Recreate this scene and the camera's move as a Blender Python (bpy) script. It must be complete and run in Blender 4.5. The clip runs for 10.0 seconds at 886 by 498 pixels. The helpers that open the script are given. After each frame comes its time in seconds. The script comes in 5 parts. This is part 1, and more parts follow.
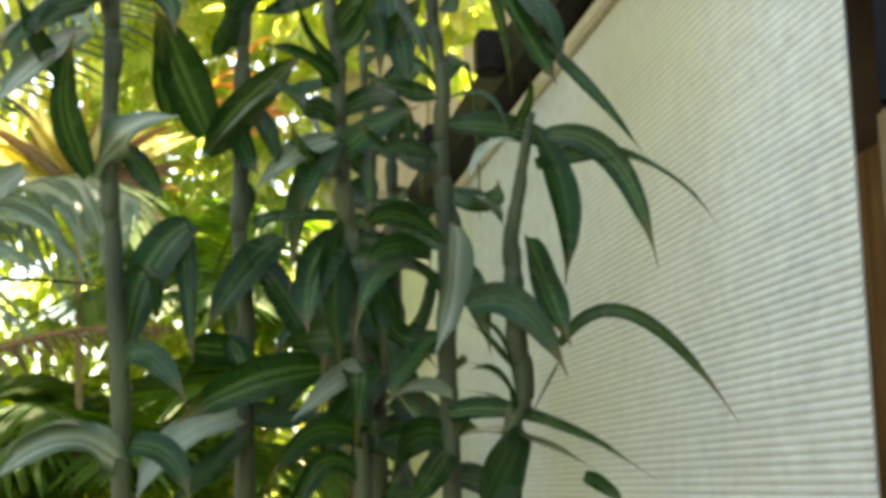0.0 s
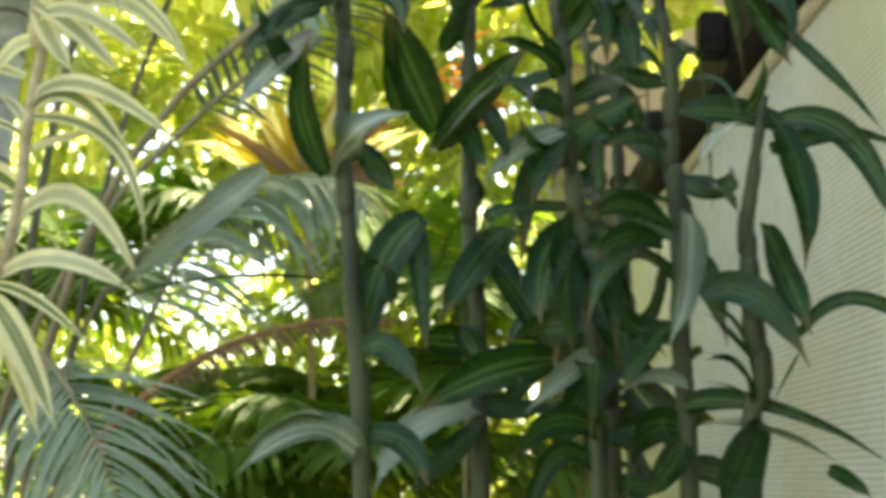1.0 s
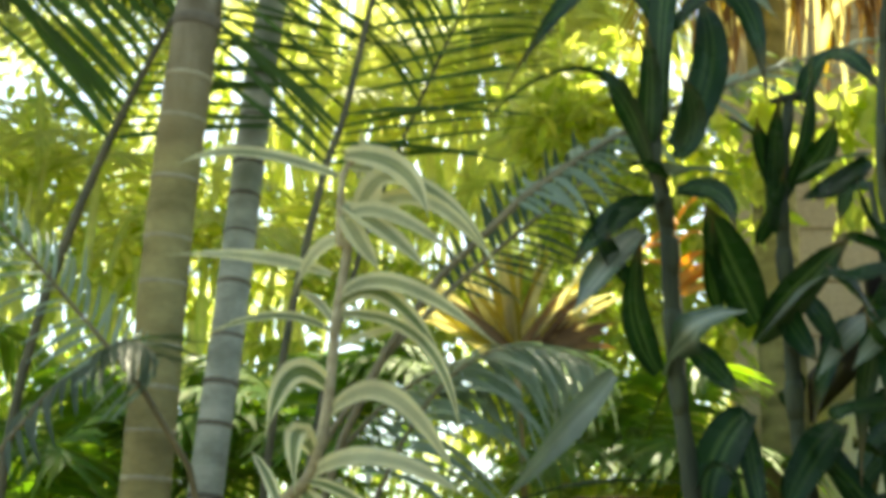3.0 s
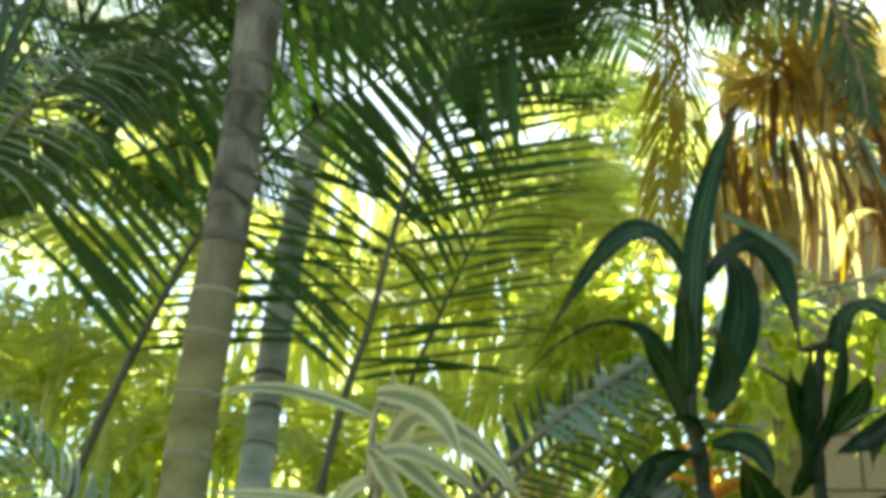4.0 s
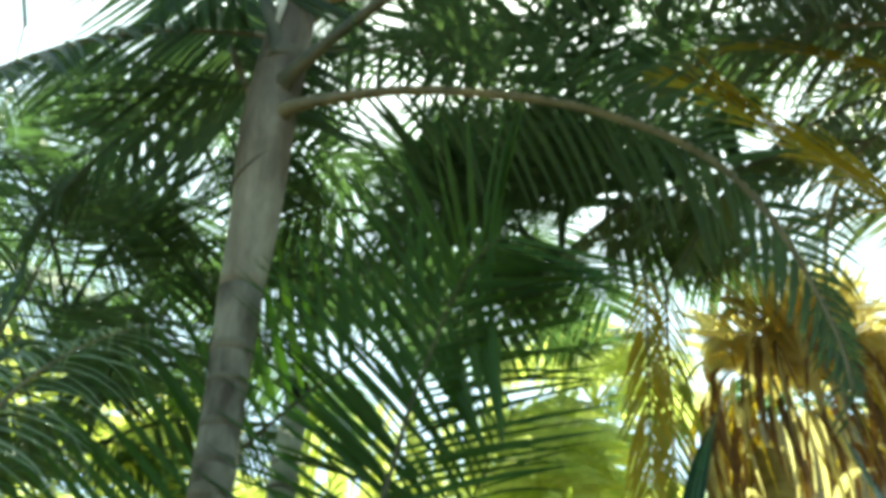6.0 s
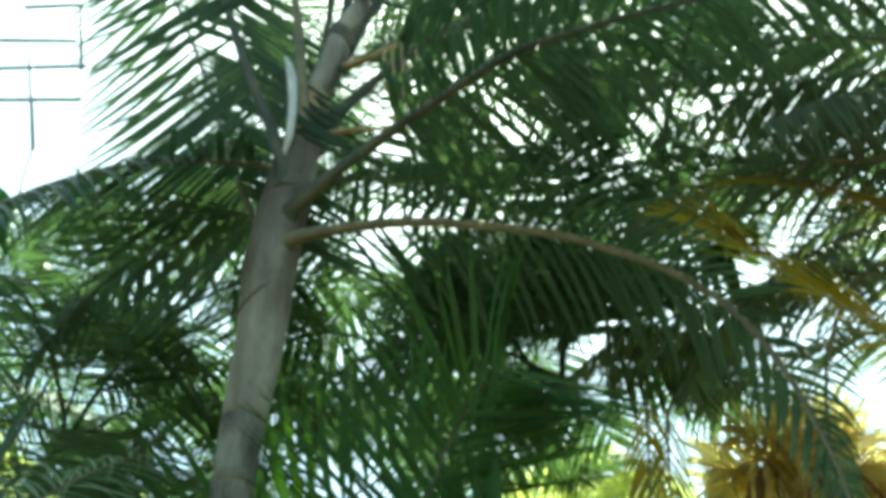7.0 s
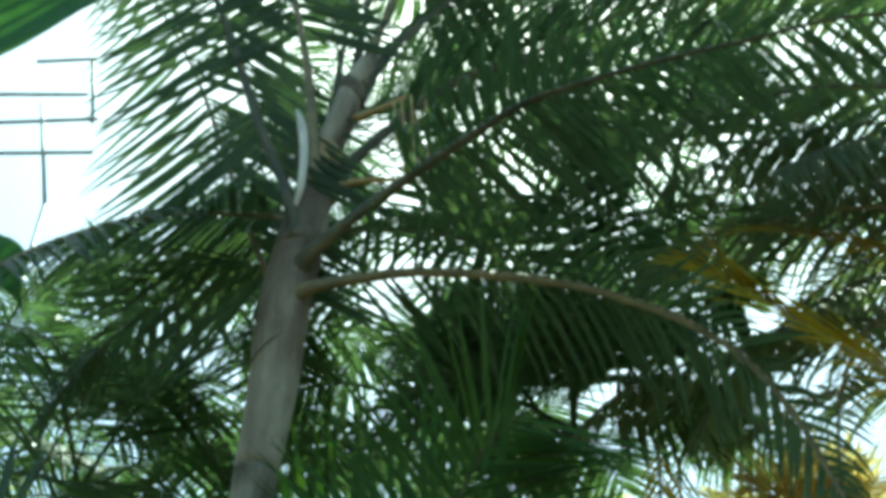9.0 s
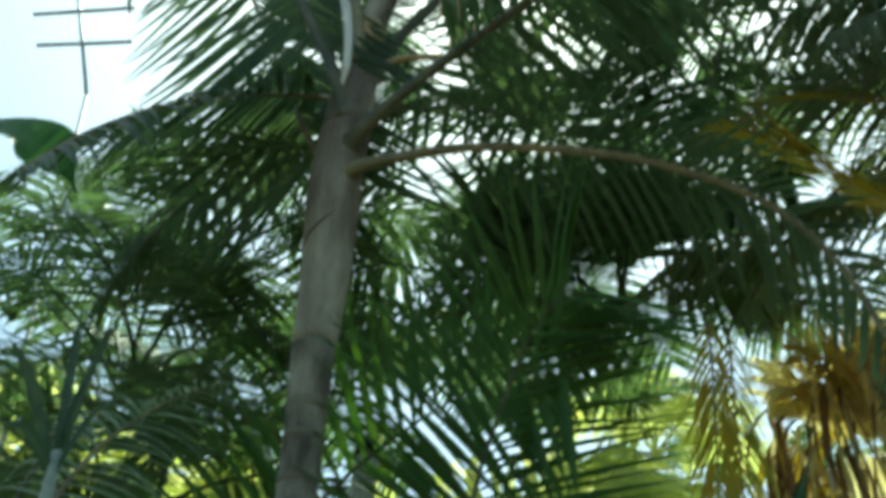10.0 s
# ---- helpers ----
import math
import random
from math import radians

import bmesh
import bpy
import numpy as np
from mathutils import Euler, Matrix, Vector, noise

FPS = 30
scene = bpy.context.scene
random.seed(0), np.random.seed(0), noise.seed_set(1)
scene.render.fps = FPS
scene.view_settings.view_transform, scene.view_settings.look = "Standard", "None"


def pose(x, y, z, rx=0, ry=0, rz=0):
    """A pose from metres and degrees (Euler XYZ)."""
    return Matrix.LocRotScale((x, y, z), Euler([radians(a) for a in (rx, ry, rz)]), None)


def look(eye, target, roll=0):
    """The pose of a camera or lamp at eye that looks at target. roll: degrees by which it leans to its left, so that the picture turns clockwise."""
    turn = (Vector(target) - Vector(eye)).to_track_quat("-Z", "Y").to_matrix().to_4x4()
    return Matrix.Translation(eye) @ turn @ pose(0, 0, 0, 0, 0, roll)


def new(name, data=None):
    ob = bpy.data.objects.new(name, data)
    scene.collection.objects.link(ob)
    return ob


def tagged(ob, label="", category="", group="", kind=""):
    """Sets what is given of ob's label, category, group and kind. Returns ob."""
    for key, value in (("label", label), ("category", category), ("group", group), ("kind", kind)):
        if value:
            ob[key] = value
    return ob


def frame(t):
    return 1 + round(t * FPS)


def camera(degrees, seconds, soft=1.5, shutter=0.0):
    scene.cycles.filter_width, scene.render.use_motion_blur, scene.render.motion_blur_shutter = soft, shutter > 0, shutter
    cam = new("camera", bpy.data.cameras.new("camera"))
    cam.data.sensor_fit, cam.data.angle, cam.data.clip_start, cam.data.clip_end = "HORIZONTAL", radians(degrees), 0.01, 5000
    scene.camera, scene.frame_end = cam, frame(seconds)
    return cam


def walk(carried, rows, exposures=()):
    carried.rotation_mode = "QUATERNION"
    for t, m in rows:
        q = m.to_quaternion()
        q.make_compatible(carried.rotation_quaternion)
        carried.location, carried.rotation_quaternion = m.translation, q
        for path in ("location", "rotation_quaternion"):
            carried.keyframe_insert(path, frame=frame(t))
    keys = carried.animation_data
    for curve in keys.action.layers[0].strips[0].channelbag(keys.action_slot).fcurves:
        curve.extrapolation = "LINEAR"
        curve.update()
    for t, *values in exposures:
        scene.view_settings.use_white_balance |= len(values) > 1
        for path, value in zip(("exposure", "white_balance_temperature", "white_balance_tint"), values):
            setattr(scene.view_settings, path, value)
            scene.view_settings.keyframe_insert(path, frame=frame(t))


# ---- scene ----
cam = camera(38.4, 10.0, soft=4.5, shutter=0.4)
PATH = [
    (0.0, (0.0000, 0.0000, 1.6000), (0.9439, 2.7934, 2.1532), -0.52),
    (0.5, (-0.0114, -0.0077, 1.6009), (0.7905, 2.8292, 2.1566), -0.48),
    (1.0, (-0.0137, 0.0022, 1.6013), (0.4341, 2.9207, 2.1324), 0.18),
    (1.5, (-0.1020, 0.0295, 1.6098), (0.2467, 2.9353, 2.2690), -0.29),
    (2.0, (-0.1519, 0.0572, 1.6171), (0.0773, 2.9806, 2.2505), -0.7),
    (2.5, (-0.1774, 0.0544, 1.6320), (0.0138, 2.9649, 2.3339), -0.13),
    (2.7, (-0.1968, 0.0378, 1.6398), (-0.0688, 2.9366, 2.4017), 0.11),
    (3.8, (-0.2540, -0.0193, 1.7144), (-0.1914, 2.7314, 2.9099), 1.12),
    (4.0, (-0.2546, -0.0242, 1.7232), (-0.1977, 2.6897, 3.0005), 1.49),
    (4.5, (-0.2503, -0.0333, 1.7433), (-0.1763, 2.6170, 3.1469), 1.27),
    (5.0, (-0.2391, -0.0322, 1.7693), (-0.1902, 2.5120, 3.3533), 0.83),
    (5.5, (-0.2387, -0.0291, 1.7956), (-0.1781, 2.4345, 3.4780), -0.02),
    (5.7, (-0.2375, -0.0305, 1.8000), (-0.1698, 2.4065, 3.5172), -0.55),
    (6.8, (-0.2518, -0.0822, 1.8224), (-0.1709, 2.2028, 3.7647), -0.57),
    (7.0, (-0.2547, -0.0892, 1.8168), (-0.1806, 2.1506, 3.8112), -0.34),
    (7.5, (-0.2575, -0.0993, 1.8237), (-0.1764, 2.0561, 3.9088), -0.4),
    (8.0, (-0.2585, -0.1075, 1.8183), (-0.1892, 1.9916, 3.9605), -0.59),
    (8.5, (-0.2603, -0.1089, 1.8133), (-0.1954, 1.9943, 3.9516), -0.48),
    (9.0, (-0.2640, -0.1074, 1.8039), (-0.2099, 2.0546, 3.8830), -0.41),
    (9.5, (-0.2704, -0.0956, 1.8097), (-0.2264, 2.1251, 3.8263), -0.53),
    (10.0, (-0.3044, -0.0885, 1.7741), (-0.3379, 2.2490, 3.6543), -0.3),
]
walk(cam, [(t, look(eye, target, roll)) for t, eye, target, roll in PATH],
     exposures=((0.0, 2.84, 8400, 4), (1.0, 2.72, 8300, 3), (1.5, 2.70, 8200, 2), (2.0, 2.46, 8100, 0), (2.7, 2.12, 7900, -3), (3.8, 1.82, 7500, -11), (4.5, 1.75, 7300, -15),
                (5.5, 1.66, 6900, -19), (7.0, 1.52, 6100, -24), (8.0, 1.36, 5800, -25), (9.0, 1.16, 5800, -25), (10.0, 0.94, 6100, -21)))

# ---- sky and sun ----
SUN_EL, SUN_AZ = 60.0, 9.0          # height, and bearing from +y towards +x
world = bpy.data.worlds.new("sky")
scene.world = world
world.use_nodes = True
wn = world.node_tree.nodes
sky = wn.new("ShaderNodeTexSky")
sky.sky_type = "NISHITA"
sky.sun_disc = False
sky.sun_elevation, sky.sun_rotation = radians(SUN_EL), radians(SUN_AZ)
sky.dust_density, sky.air_density = 1.8, 1.0
wn["Background"].inputs[1].default_value = 0.115
world.node_tree.links.new(sky.outputs[0], wn["Background"].inputs[0])
sun_data = bpy.data.lights.new("sun", "SUN")
sun_data.energy, sun_data.angle, sun_data.color = 5.0, radians(0.6), (1.0, 0.93, 0.80)
sun = new("sun", sun_data)
sun.matrix_world = look((math.sin(radians(SUN_AZ)) * math.cos(radians(SUN_EL)) * 40,
                         math.cos(radians(SUN_AZ)) * math.cos(radians(SUN_EL)) * 40,
                         math.sin(radians(SUN_EL)) * 40), (0, 2, 2))
scene.view_settings.exposure = 0.0

rng = random.Random(7)


# ---- materials ----
def material(name):
    m = bpy.data.materials.new(name)
    m.use_nodes = True
    nt = m.node_tree
    return m, nt, nt.nodes["Principled BSDF"], nt.nodes["Material Output"]


def add(nt, kind, **sets):
    n = nt.nodes.new(kind)
    for k, v in sets.items():
        n.inputs[k].default_value = v
    return n


def ramp(nt, stops, fac):
    r = nt.nodes.new("ShaderNodeValToRGB")
    while len(r.color_ramp.elements) < len(stops):
        r.color_ramp.elements.new(0.5)
    for e, (p, c) in zip(r.color_ramp.elements, stops):
        e.position, e.color = p, (*c, 1)
    nt.links.new(fac, r.inputs[0])
    return r.outputs[0]


def mixc(nt, a, b, fac, mode="MIX"):
    n = nt.nodes.new("ShaderNodeMix")
    n.data_type, n.blend_type = "RGBA", mode
    for sock, v in ((n.inputs[0], fac), (n.inputs[6], a), (n.inputs[7], b)):
        if isinstance(v, (int, float)):
            sock.default_value = v
        elif isinstance(v, tuple):
            sock.default_value = (*v, 1)
        else:
            nt.links.new(v, sock)
    return n.outputs[2]


def noise_out(nt, scale, detail=4.0, stretch=(1, 1, 1), coord="Object"):
    tc = nt.nodes.new("ShaderNodeTexCoord")
    mp = nt.nodes.new("ShaderNodeMapping")
    mp.inputs["Scale"].default_value = stretch
    nz = add(nt, "ShaderNodeTexNoise", Scale=scale, Detail=detail)
    nt.links.new(tc.outputs[coord], mp.inputs[0])
    nt.links.new(mp.outputs[0], nz.inputs[0])
    return nz.outputs[0]


def relief(nt, bsdf, height, strength, distance):
    b = add(nt, "ShaderNodeBump", Strength=strength, Distance=distance)
    nt.links.new(height, b.inputs["Height"])
    nt.links.new(b.outputs[0], bsdf.inputs["Normal"])


def leaf_material(name, across, vary, rough=0.35, glow=0.3, through_tint=(1.0, 1.0, 0.5), tip=None, spots=0.0, per_island=False, shine=0.4, streak=0.0):
    """A thin leaf: colour stops across its width, a second tone per leaf, light coming through."""
    m, nt, b, out = material(name)
    uv = nt.nodes.new("ShaderNodeUVMap")
    sep = nt.nodes.new("ShaderNodeSeparateXYZ")
    nt.links.new(uv.outputs[0], sep.inputs[0])
    u = sep.outputs[0]
    if streak:
        warp = nt.nodes.new("ShaderNodeMath")
        warp.operation = "MULTIPLY_ADD"
        nt.links.new(noise_out(nt, 9.0, 3.0), warp.inputs[0])
        warp.inputs[1].default_value = streak
        shift = nt.nodes.new("ShaderNodeMath")
        shift.operation = "SUBTRACT"
        nt.links.new(u, shift.inputs[0])
        shift.inputs[1].default_value = streak * 0.5
        nt.links.new(shift.outputs[0], warp.inputs[2])
        u = warp.outputs[0]
    col = ramp(nt, across, u)
    if per_island:
        rnd = nt.nodes.new("ShaderNodeNewGeometry").outputs["Random Per Island"]
    else:
        rnd = nt.nodes.new("ShaderNodeObjectInfo").outputs["Random"]
    fac = add(nt, "ShaderNodeMapRange")
    fac.inputs["To Max"].default_value = 0.75
    nt.links.new(rnd, fac.inputs[0])
    col = mixc(nt, col, vary, fac.outputs[0])
    grain = noise_out(nt, 14.0, 5.0)
    col = mixc(nt, col, ramp(nt, [(0.3, (0.55, 0.55, 0.55)), (0.7, (1.25, 1.25, 1.2))], grain), 0.55, "MULTIPLY")
    if spots:
        sp = noise_out(nt, 60.0, 2.0)
        col = mixc(nt, col, (0.30, 0.20, 0.08), ramp(nt, [(0.64, (0, 0, 0)), (0.72, (spots, spots, spots))], sp))
    if tip:
        col = mixc(nt, col, tip, ramp(nt, [(0.80, (0, 0, 0)), (0.97, (1, 1, 1))], sep.outputs[1]))
    nt.links.new(col, b.inputs["Base Color"])
    gloss = add(nt, "ShaderNodeMapRange")
    gloss.inputs["From Min"].default_value, gloss.inputs["From Max"].default_value = 0.3, 0.7
    gloss.inputs["To Min"].default_value, gloss.inputs["To Max"].default_value = rough * 0.75, min(0.95, rough * 1.7)
    nt.links.new(noise_out(nt, 22.0, 3.0), gloss.inputs[0])
    nt.links.new(gloss.outputs[0], b.inputs["Roughness"])
    b.inputs["Specular IOR Level"].default_value = shine
    veins = add(nt, "ShaderNodeTexWave", Scale=9.0, Distortion=0.6)
    veins.bands_direction = "X"
    nt.links.new(uv.outputs[0], veins.inputs[0])
    relief(nt, b, veins.outputs[1], 0.25, 0.002)
    tr = nt.nodes.new("ShaderNodeBsdfTranslucent")
    nt.links.new(mixc(nt, col, through_tint, 1.0, "MULTIPLY"), tr.inputs[0])
    mx = add(nt, "ShaderNodeMixShader")
    mx.inputs[0].default_value = glow
    nt.links.new(b.outputs[0], mx.inputs[1])
    nt.links.new(tr.outputs[0], mx.inputs[2])
    nt.links.new(mx.outputs[0], out.inputs[0])
    return m


def surface(name, lo, hi, scale=6.0, stretch=(1, 1, 1), rough=0.8, bump=0.3, fine=60.0, stain_shade=None, upper=None):
    m, nt, b, out = material(name)
    n1, n2 = noise_out(nt, scale, 6.0, stretch), noise_out(nt, fine, 3.0, stretch)
    col = ramp(nt, [(0.3, lo), (0.7, hi)], n1)
    col = mixc(nt, col, ramp(nt, [(0.25, (0.7, 0.7, 0.7)), (0.75, (1.15, 1.15, 1.15))], n2), 0.6, "MULTIPLY")
    if stain_shade:
        col = mixc(nt, col, stain_shade, ramp(nt, [(0.5, (0, 0, 0)), (0.72, (0.8, 0.8, 0.8))], noise_out(nt, scale * 0.37, 5.0)))
    if upper:
        # another bark higher up: two tones, and the heights between which it takes over
        lo2, hi2, z0, z1 = upper
        tc = nt.nodes.new("ShaderNodeTexCoord")
        sep = nt.nodes.new("ShaderNodeSeparateXYZ")
        nt.links.new(tc.outputs["Object"], sep.inputs[0])
        fac = add(nt, "ShaderNodeMapRange")
        fac.inputs["From Min"].default_value, fac.inputs["From Max"].default_value = z0, z1
        nt.links.new(sep.outputs[2], fac.inputs[0])
        bark = ramp(nt, [(0.36, lo2), (0.62, hi2)], noise_out(nt, 9.0, 5.0, (1.2, 1.2, 0.55)))
        bark = mixc(nt, bark, ramp(nt, [(0.25, (0.6, 0.6, 0.6)), (0.75, (1.15, 1.15, 1.15))], noise_out(nt, 45.0, 3.0, (1.6, 1.6, 0.3))), 0.6, "MULTIPLY")
        col = mixc(nt, col, bark, fac.outputs[0])
    nt.links.new(col, b.inputs["Base Color"])
    b.inputs["Roughness"].default_value = rough
    relief(nt, b, n2, bump, 0.004)
    return m


DARK, MID, PALE = (0.013, 0.044, 0.008), (0.020, 0.066, 0.011), (0.105, 0.185, 0.05)
M_DRAC = leaf_material("dracaena_leaf", [(0.0, DARK), (0.30, MID), (0.40, PALE), (0.47, MID), (0.53, MID), (0.60, PALE), (0.70, MID), (1.0, DARK)],
                       (0.020, 0.060, 0.018), rough=0.22, glow=0.36, shine=0.38, streak=0.18, tip=(0.16, 0.11, 0.04))
# pale copy of dracaena_leaf: the sky's reflection is put into its colour
M_DRAC_SHEEN = leaf_material("dracaena_leaf_sheen", [(0.0, (0.05, 0.10, 0.04)), (0.22, (0.15, 0.20, 0.12)), (0.38, (0.46, 0.50, 0.38)), (0.5, (0.17, 0.23, 0.14)), (0.62, (0.40, 0.45, 0.33)), (0.8, (0.13, 0.18, 0.10)), (1.0, (0.05, 0.10, 0.04))],
                            (0.30, 0.35, 0.26), rough=0.15, glow=0.25, shine=0.8, streak=0.35, through_tint=(1.0, 1.1, 0.7))
M_DRAC_STEM = surface("dracaena_stem", (0.018, 0.028, 0.012), (0.080, 0.096, 0.042), 26.0, (1.6, 1.6, 0.35), 0.78, 0.5)
CREAM, GREY_GREEN = (0.88, 0.84, 0.50), (0.08, 0.16, 0.04)
M_YELLOW = leaf_material("variegated_leaf", [(0.0, CREAM), (0.28, CREAM), (0.33, GREY_GREEN), (0.42, GREY_GREEN), (0.5, (0.30, 0.34, 0.12)), (0.58, GREY_GREEN), (0.67, GREY_GREEN), (0.72, CREAM), (1.0, CREAM)],
                         (0.84, 0.80, 0.48), rough=0.4, glow=0.5, through_tint=(1.05, 1.0, 0.75), streak=0.10)
M_YELLOW_STEM = surface("variegated_stem", (0.30, 0.24, 0.12), (0.55, 0.47, 0.28), 20.0, (1, 1, 2), 0.8, 0.4)
PALM_A, PALM_B = (0.050, 0.082, 0.044), (0.072, 0.108, 0.055)
M_PALM = leaf_material("palm_leaflet", [(0.0, PALM_A), (0.46, PALM_B), (0.5, (0.12, 0.20, 0.06)), (0.54, PALM_B), (1.0, PALM_A)],
                       (0.080, 0.116, 0.064), rough=0.36, glow=0.48, through_tint=(1.3, 1.35, 0.8), shine=0.4)
M_PALM_STUFF = leaf_material("palm_foliage", [(0.0, PALM_A), (1.0, PALM_B)], (0.090, 0.135, 0.066), rough=0.4, glow=0.54,
                             through_tint=(1.3, 1.4, 0.85), per_island=True)
M_PALM_LIGHT = leaf_material("young_palm_leaflet", [(0.0, (0.040, 0.092, 0.018)), (0.5, (0.064, 0.130, 0.028)), (1.0, (0.040, 0.092, 0.018))],
                             (0.066, 0.116, 0.024), rough=0.45, glow=0.34, through_tint=(1.6, 1.7, 0.4))
# sky light and highlights on these palm leaflets are put into the pale colour
M_SILVER = leaf_material("leaflet_sky_sheen", [(0.0, (0.16, 0.23, 0.13)), (0.5, (0.28, 0.36, 0.23)), (1.0, (0.16, 0.23, 0.13))],
                         (0.40, 0.46, 0.33), rough=0.28, glow=0.35, through_tint=(1.1, 1.2, 1.0), shine=0.7)
M_GOLD = leaf_material("yellowed_leaflet", [(0.0, (0.52, 0.33, 0.03)), (0.5, (0.62, 0.44, 0.06)), (1.0, (0.48, 0.29, 0.03))],
                       (0.44, 0.38, 0.07), rough=0.5, glow=0.55, spots=0.5)
M_DEAD = leaf_material("dry_leaflet", [(0.0, (0.74, 0.67, 0.36)), (0.5, (0.88, 0.82, 0.50)), (1.0, (0.72, 0.63, 0.32))],
                       (0.66, 0.54, 0.26), rough=0.7, glow=0.7, through_tint=(1.12, 1.12, 0.85))
M_BROWN = leaf_material("withered_leaf", [(0.0, (0.22, 0.12, 0.05)), (0.5, (0.34, 0.20, 0.09)), (1.0, (0.20, 0.11, 0.05))],
                        (0.12, 0.06, 0.03), rough=0.8, glow=0.25)
# yellow tones raised so that the leaf colour itself carries sunlight
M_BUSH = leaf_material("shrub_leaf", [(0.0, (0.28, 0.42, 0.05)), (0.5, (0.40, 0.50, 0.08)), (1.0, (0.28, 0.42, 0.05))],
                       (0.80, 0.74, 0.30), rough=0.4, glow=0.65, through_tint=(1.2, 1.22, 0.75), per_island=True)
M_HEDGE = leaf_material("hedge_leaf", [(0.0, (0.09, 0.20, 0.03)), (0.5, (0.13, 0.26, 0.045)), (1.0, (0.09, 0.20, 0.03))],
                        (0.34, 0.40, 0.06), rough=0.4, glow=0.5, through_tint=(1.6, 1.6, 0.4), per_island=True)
# sun on the far blades and fronds is put into this pale colour
M_LEAF_SUN_TINT = leaf_material("leaf_sun_tint", [(0.0, (0.44, 0.55, 0.19)), (0.5, (0.61, 0.66, 0.30)), (1.0, (0.44, 0.55, 0.19))],
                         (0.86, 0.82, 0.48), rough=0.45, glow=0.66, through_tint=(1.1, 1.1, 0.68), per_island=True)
# brighter copy of palm_foliage, with sunlight put into its colour
M_PALM_SUN_TINT = leaf_material("palm_foliage_sun_tint", [(0.0, (0.085, 0.20, 0.035)), (0.5, (0.13, 0.26, 0.05)), (1.0, (0.085, 0.20, 0.035))],
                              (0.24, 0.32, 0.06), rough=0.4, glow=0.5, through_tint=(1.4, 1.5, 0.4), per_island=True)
M_PALM_OLIVE = leaf_material("olive_palm_leaflet", [(0.0, (0.085, 0.125, 0.060)), (0.46, (0.120, 0.160, 0.080)), (0.5, (0.20, 0.23, 0.10)), (0.54, (0.120, 0.160, 0.080)), (1.0, (0.085, 0.125, 0.060))],
                             (0.150, 0.160, 0.085), rough=0.34, glow=0.48, through_tint=(1.15, 1.25, 0.75))
M_ORANGE = leaf_material("orange_leaf", [(0.0, (0.75, 0.22, 0.02)), (1.0, (0.85, 0.34, 0.04))], (0.7, 0.4, 0.05), glow=0.4)
M_PALM_YELLOW = leaf_material("yellowing_leaflet", [(0.0, (0.34, 0.34, 0.05)), (0.5, (0.44, 0.42, 0.08)), (1.0, (0.32, 0.32, 0.05))],
                              (0.24, 0.32, 0.06), rough=0.45, glow=0.55)
M_BANANA = leaf_material("banana_leaf", [(0.0, (0.05, 0.14, 0.03)), (0.49, (0.07, 0.17, 0.04)), (0.5, (0.2, 0.3, 0.1)), (0.51, (0.07, 0.17, 0.04)), (1.0, (0.05, 0.14, 0.03))],
                         (0.06, 0.15, 0.03), rough=0.35, glow=0.4)
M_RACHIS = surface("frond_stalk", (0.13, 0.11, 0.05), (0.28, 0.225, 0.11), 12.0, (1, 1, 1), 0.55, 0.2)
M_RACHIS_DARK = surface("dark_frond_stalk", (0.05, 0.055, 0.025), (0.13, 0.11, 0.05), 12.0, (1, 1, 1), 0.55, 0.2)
M_TRUNK = surface("palm_trunk", (0.17, 0.15, 0.06), (0.44, 0.385, 0.17), 7.0, (1, 1, 2.5), 0.85, 0.5, stain_shade=(0.30, 0.24, 0.12))
M_TRUNK_TALL = surface("tall_palm_trunk", (0.20, 0.17, 0.07), (0.40, 0.345, 0.15), 7.0, (1, 1, 2.5), 0.85, 0.5, stain_shade=(0.27, 0.21, 0.10), upper=((0.10, 0.085, 0.065), (0.32, 0.29, 0.23), 2.75, 3.25))
M_TRUNK_GREY = surface("grey_palm_trunk", (0.24, 0.25, 0.19), (0.52, 0.52, 0.41), 9.0, (1, 1, 2.0), 0.85, 0.5, stain_shade=(0.16, 0.20, 0.13))
M_SCAR = surface("leaf_scar", (0.085, 0.075, 0.055), (0.22, 0.19, 0.13), 5.0, (1, 1, 1), 0.9, 0.5)
M_SHAFT = surface("crownshaft", (0.14, 0.115, 0.085), (0.47, 0.415, 0.32), 6.0, (2.2, 2.2, 0.45), 0.55, 0.3, 50.0, stain_shade=(0.10, 0.08, 0.06))
M_SHEATH = surface("sheath_edge", (0.30, 0.20, 0.08), (0.55, 0.40, 0.18), 8.0, (1, 1, 0.4), 0.6, 0.3)
M_SCAR_PALE = surface("pale_ring", (0.24, 0.21, 0.12), (0.46, 0.41, 0.26), 9.0, (1, 1, 1), 0.9, 0.4)
M_PALE_SHEATH = surface("pale_sheath", (0.58, 0.52, 0.42), (0.82, 0.78, 0.68), 14.0, (1, 1, 0.4), 0.5, 0.3)
M_REDDISH = surface("reddish_stalk", (0.15, 0.075, 0.018), (0.34, 0.18, 0.055), 16.0, (1, 1, 1), 0.7, 0.3)
M_SOIL = surface("soil", (0.05, 0.04, 0.025), (0.14, 0.11, 0.07), 3.0, (1, 1, 1), 0.95, 0.8, 40.0, stain_shade=(0.07, 0.09, 0.03))
# olive patches put shade and yellow bounce light into the panel colour
M_PANEL = surface("ribbed_panel", (0.58, 0.59, 0.57), (0.70, 0.71, 0.69), 1.6, (1, 1, 1), 0.38, 0.08, 30.0, stain_shade=(0.46, 0.43, 0.27))
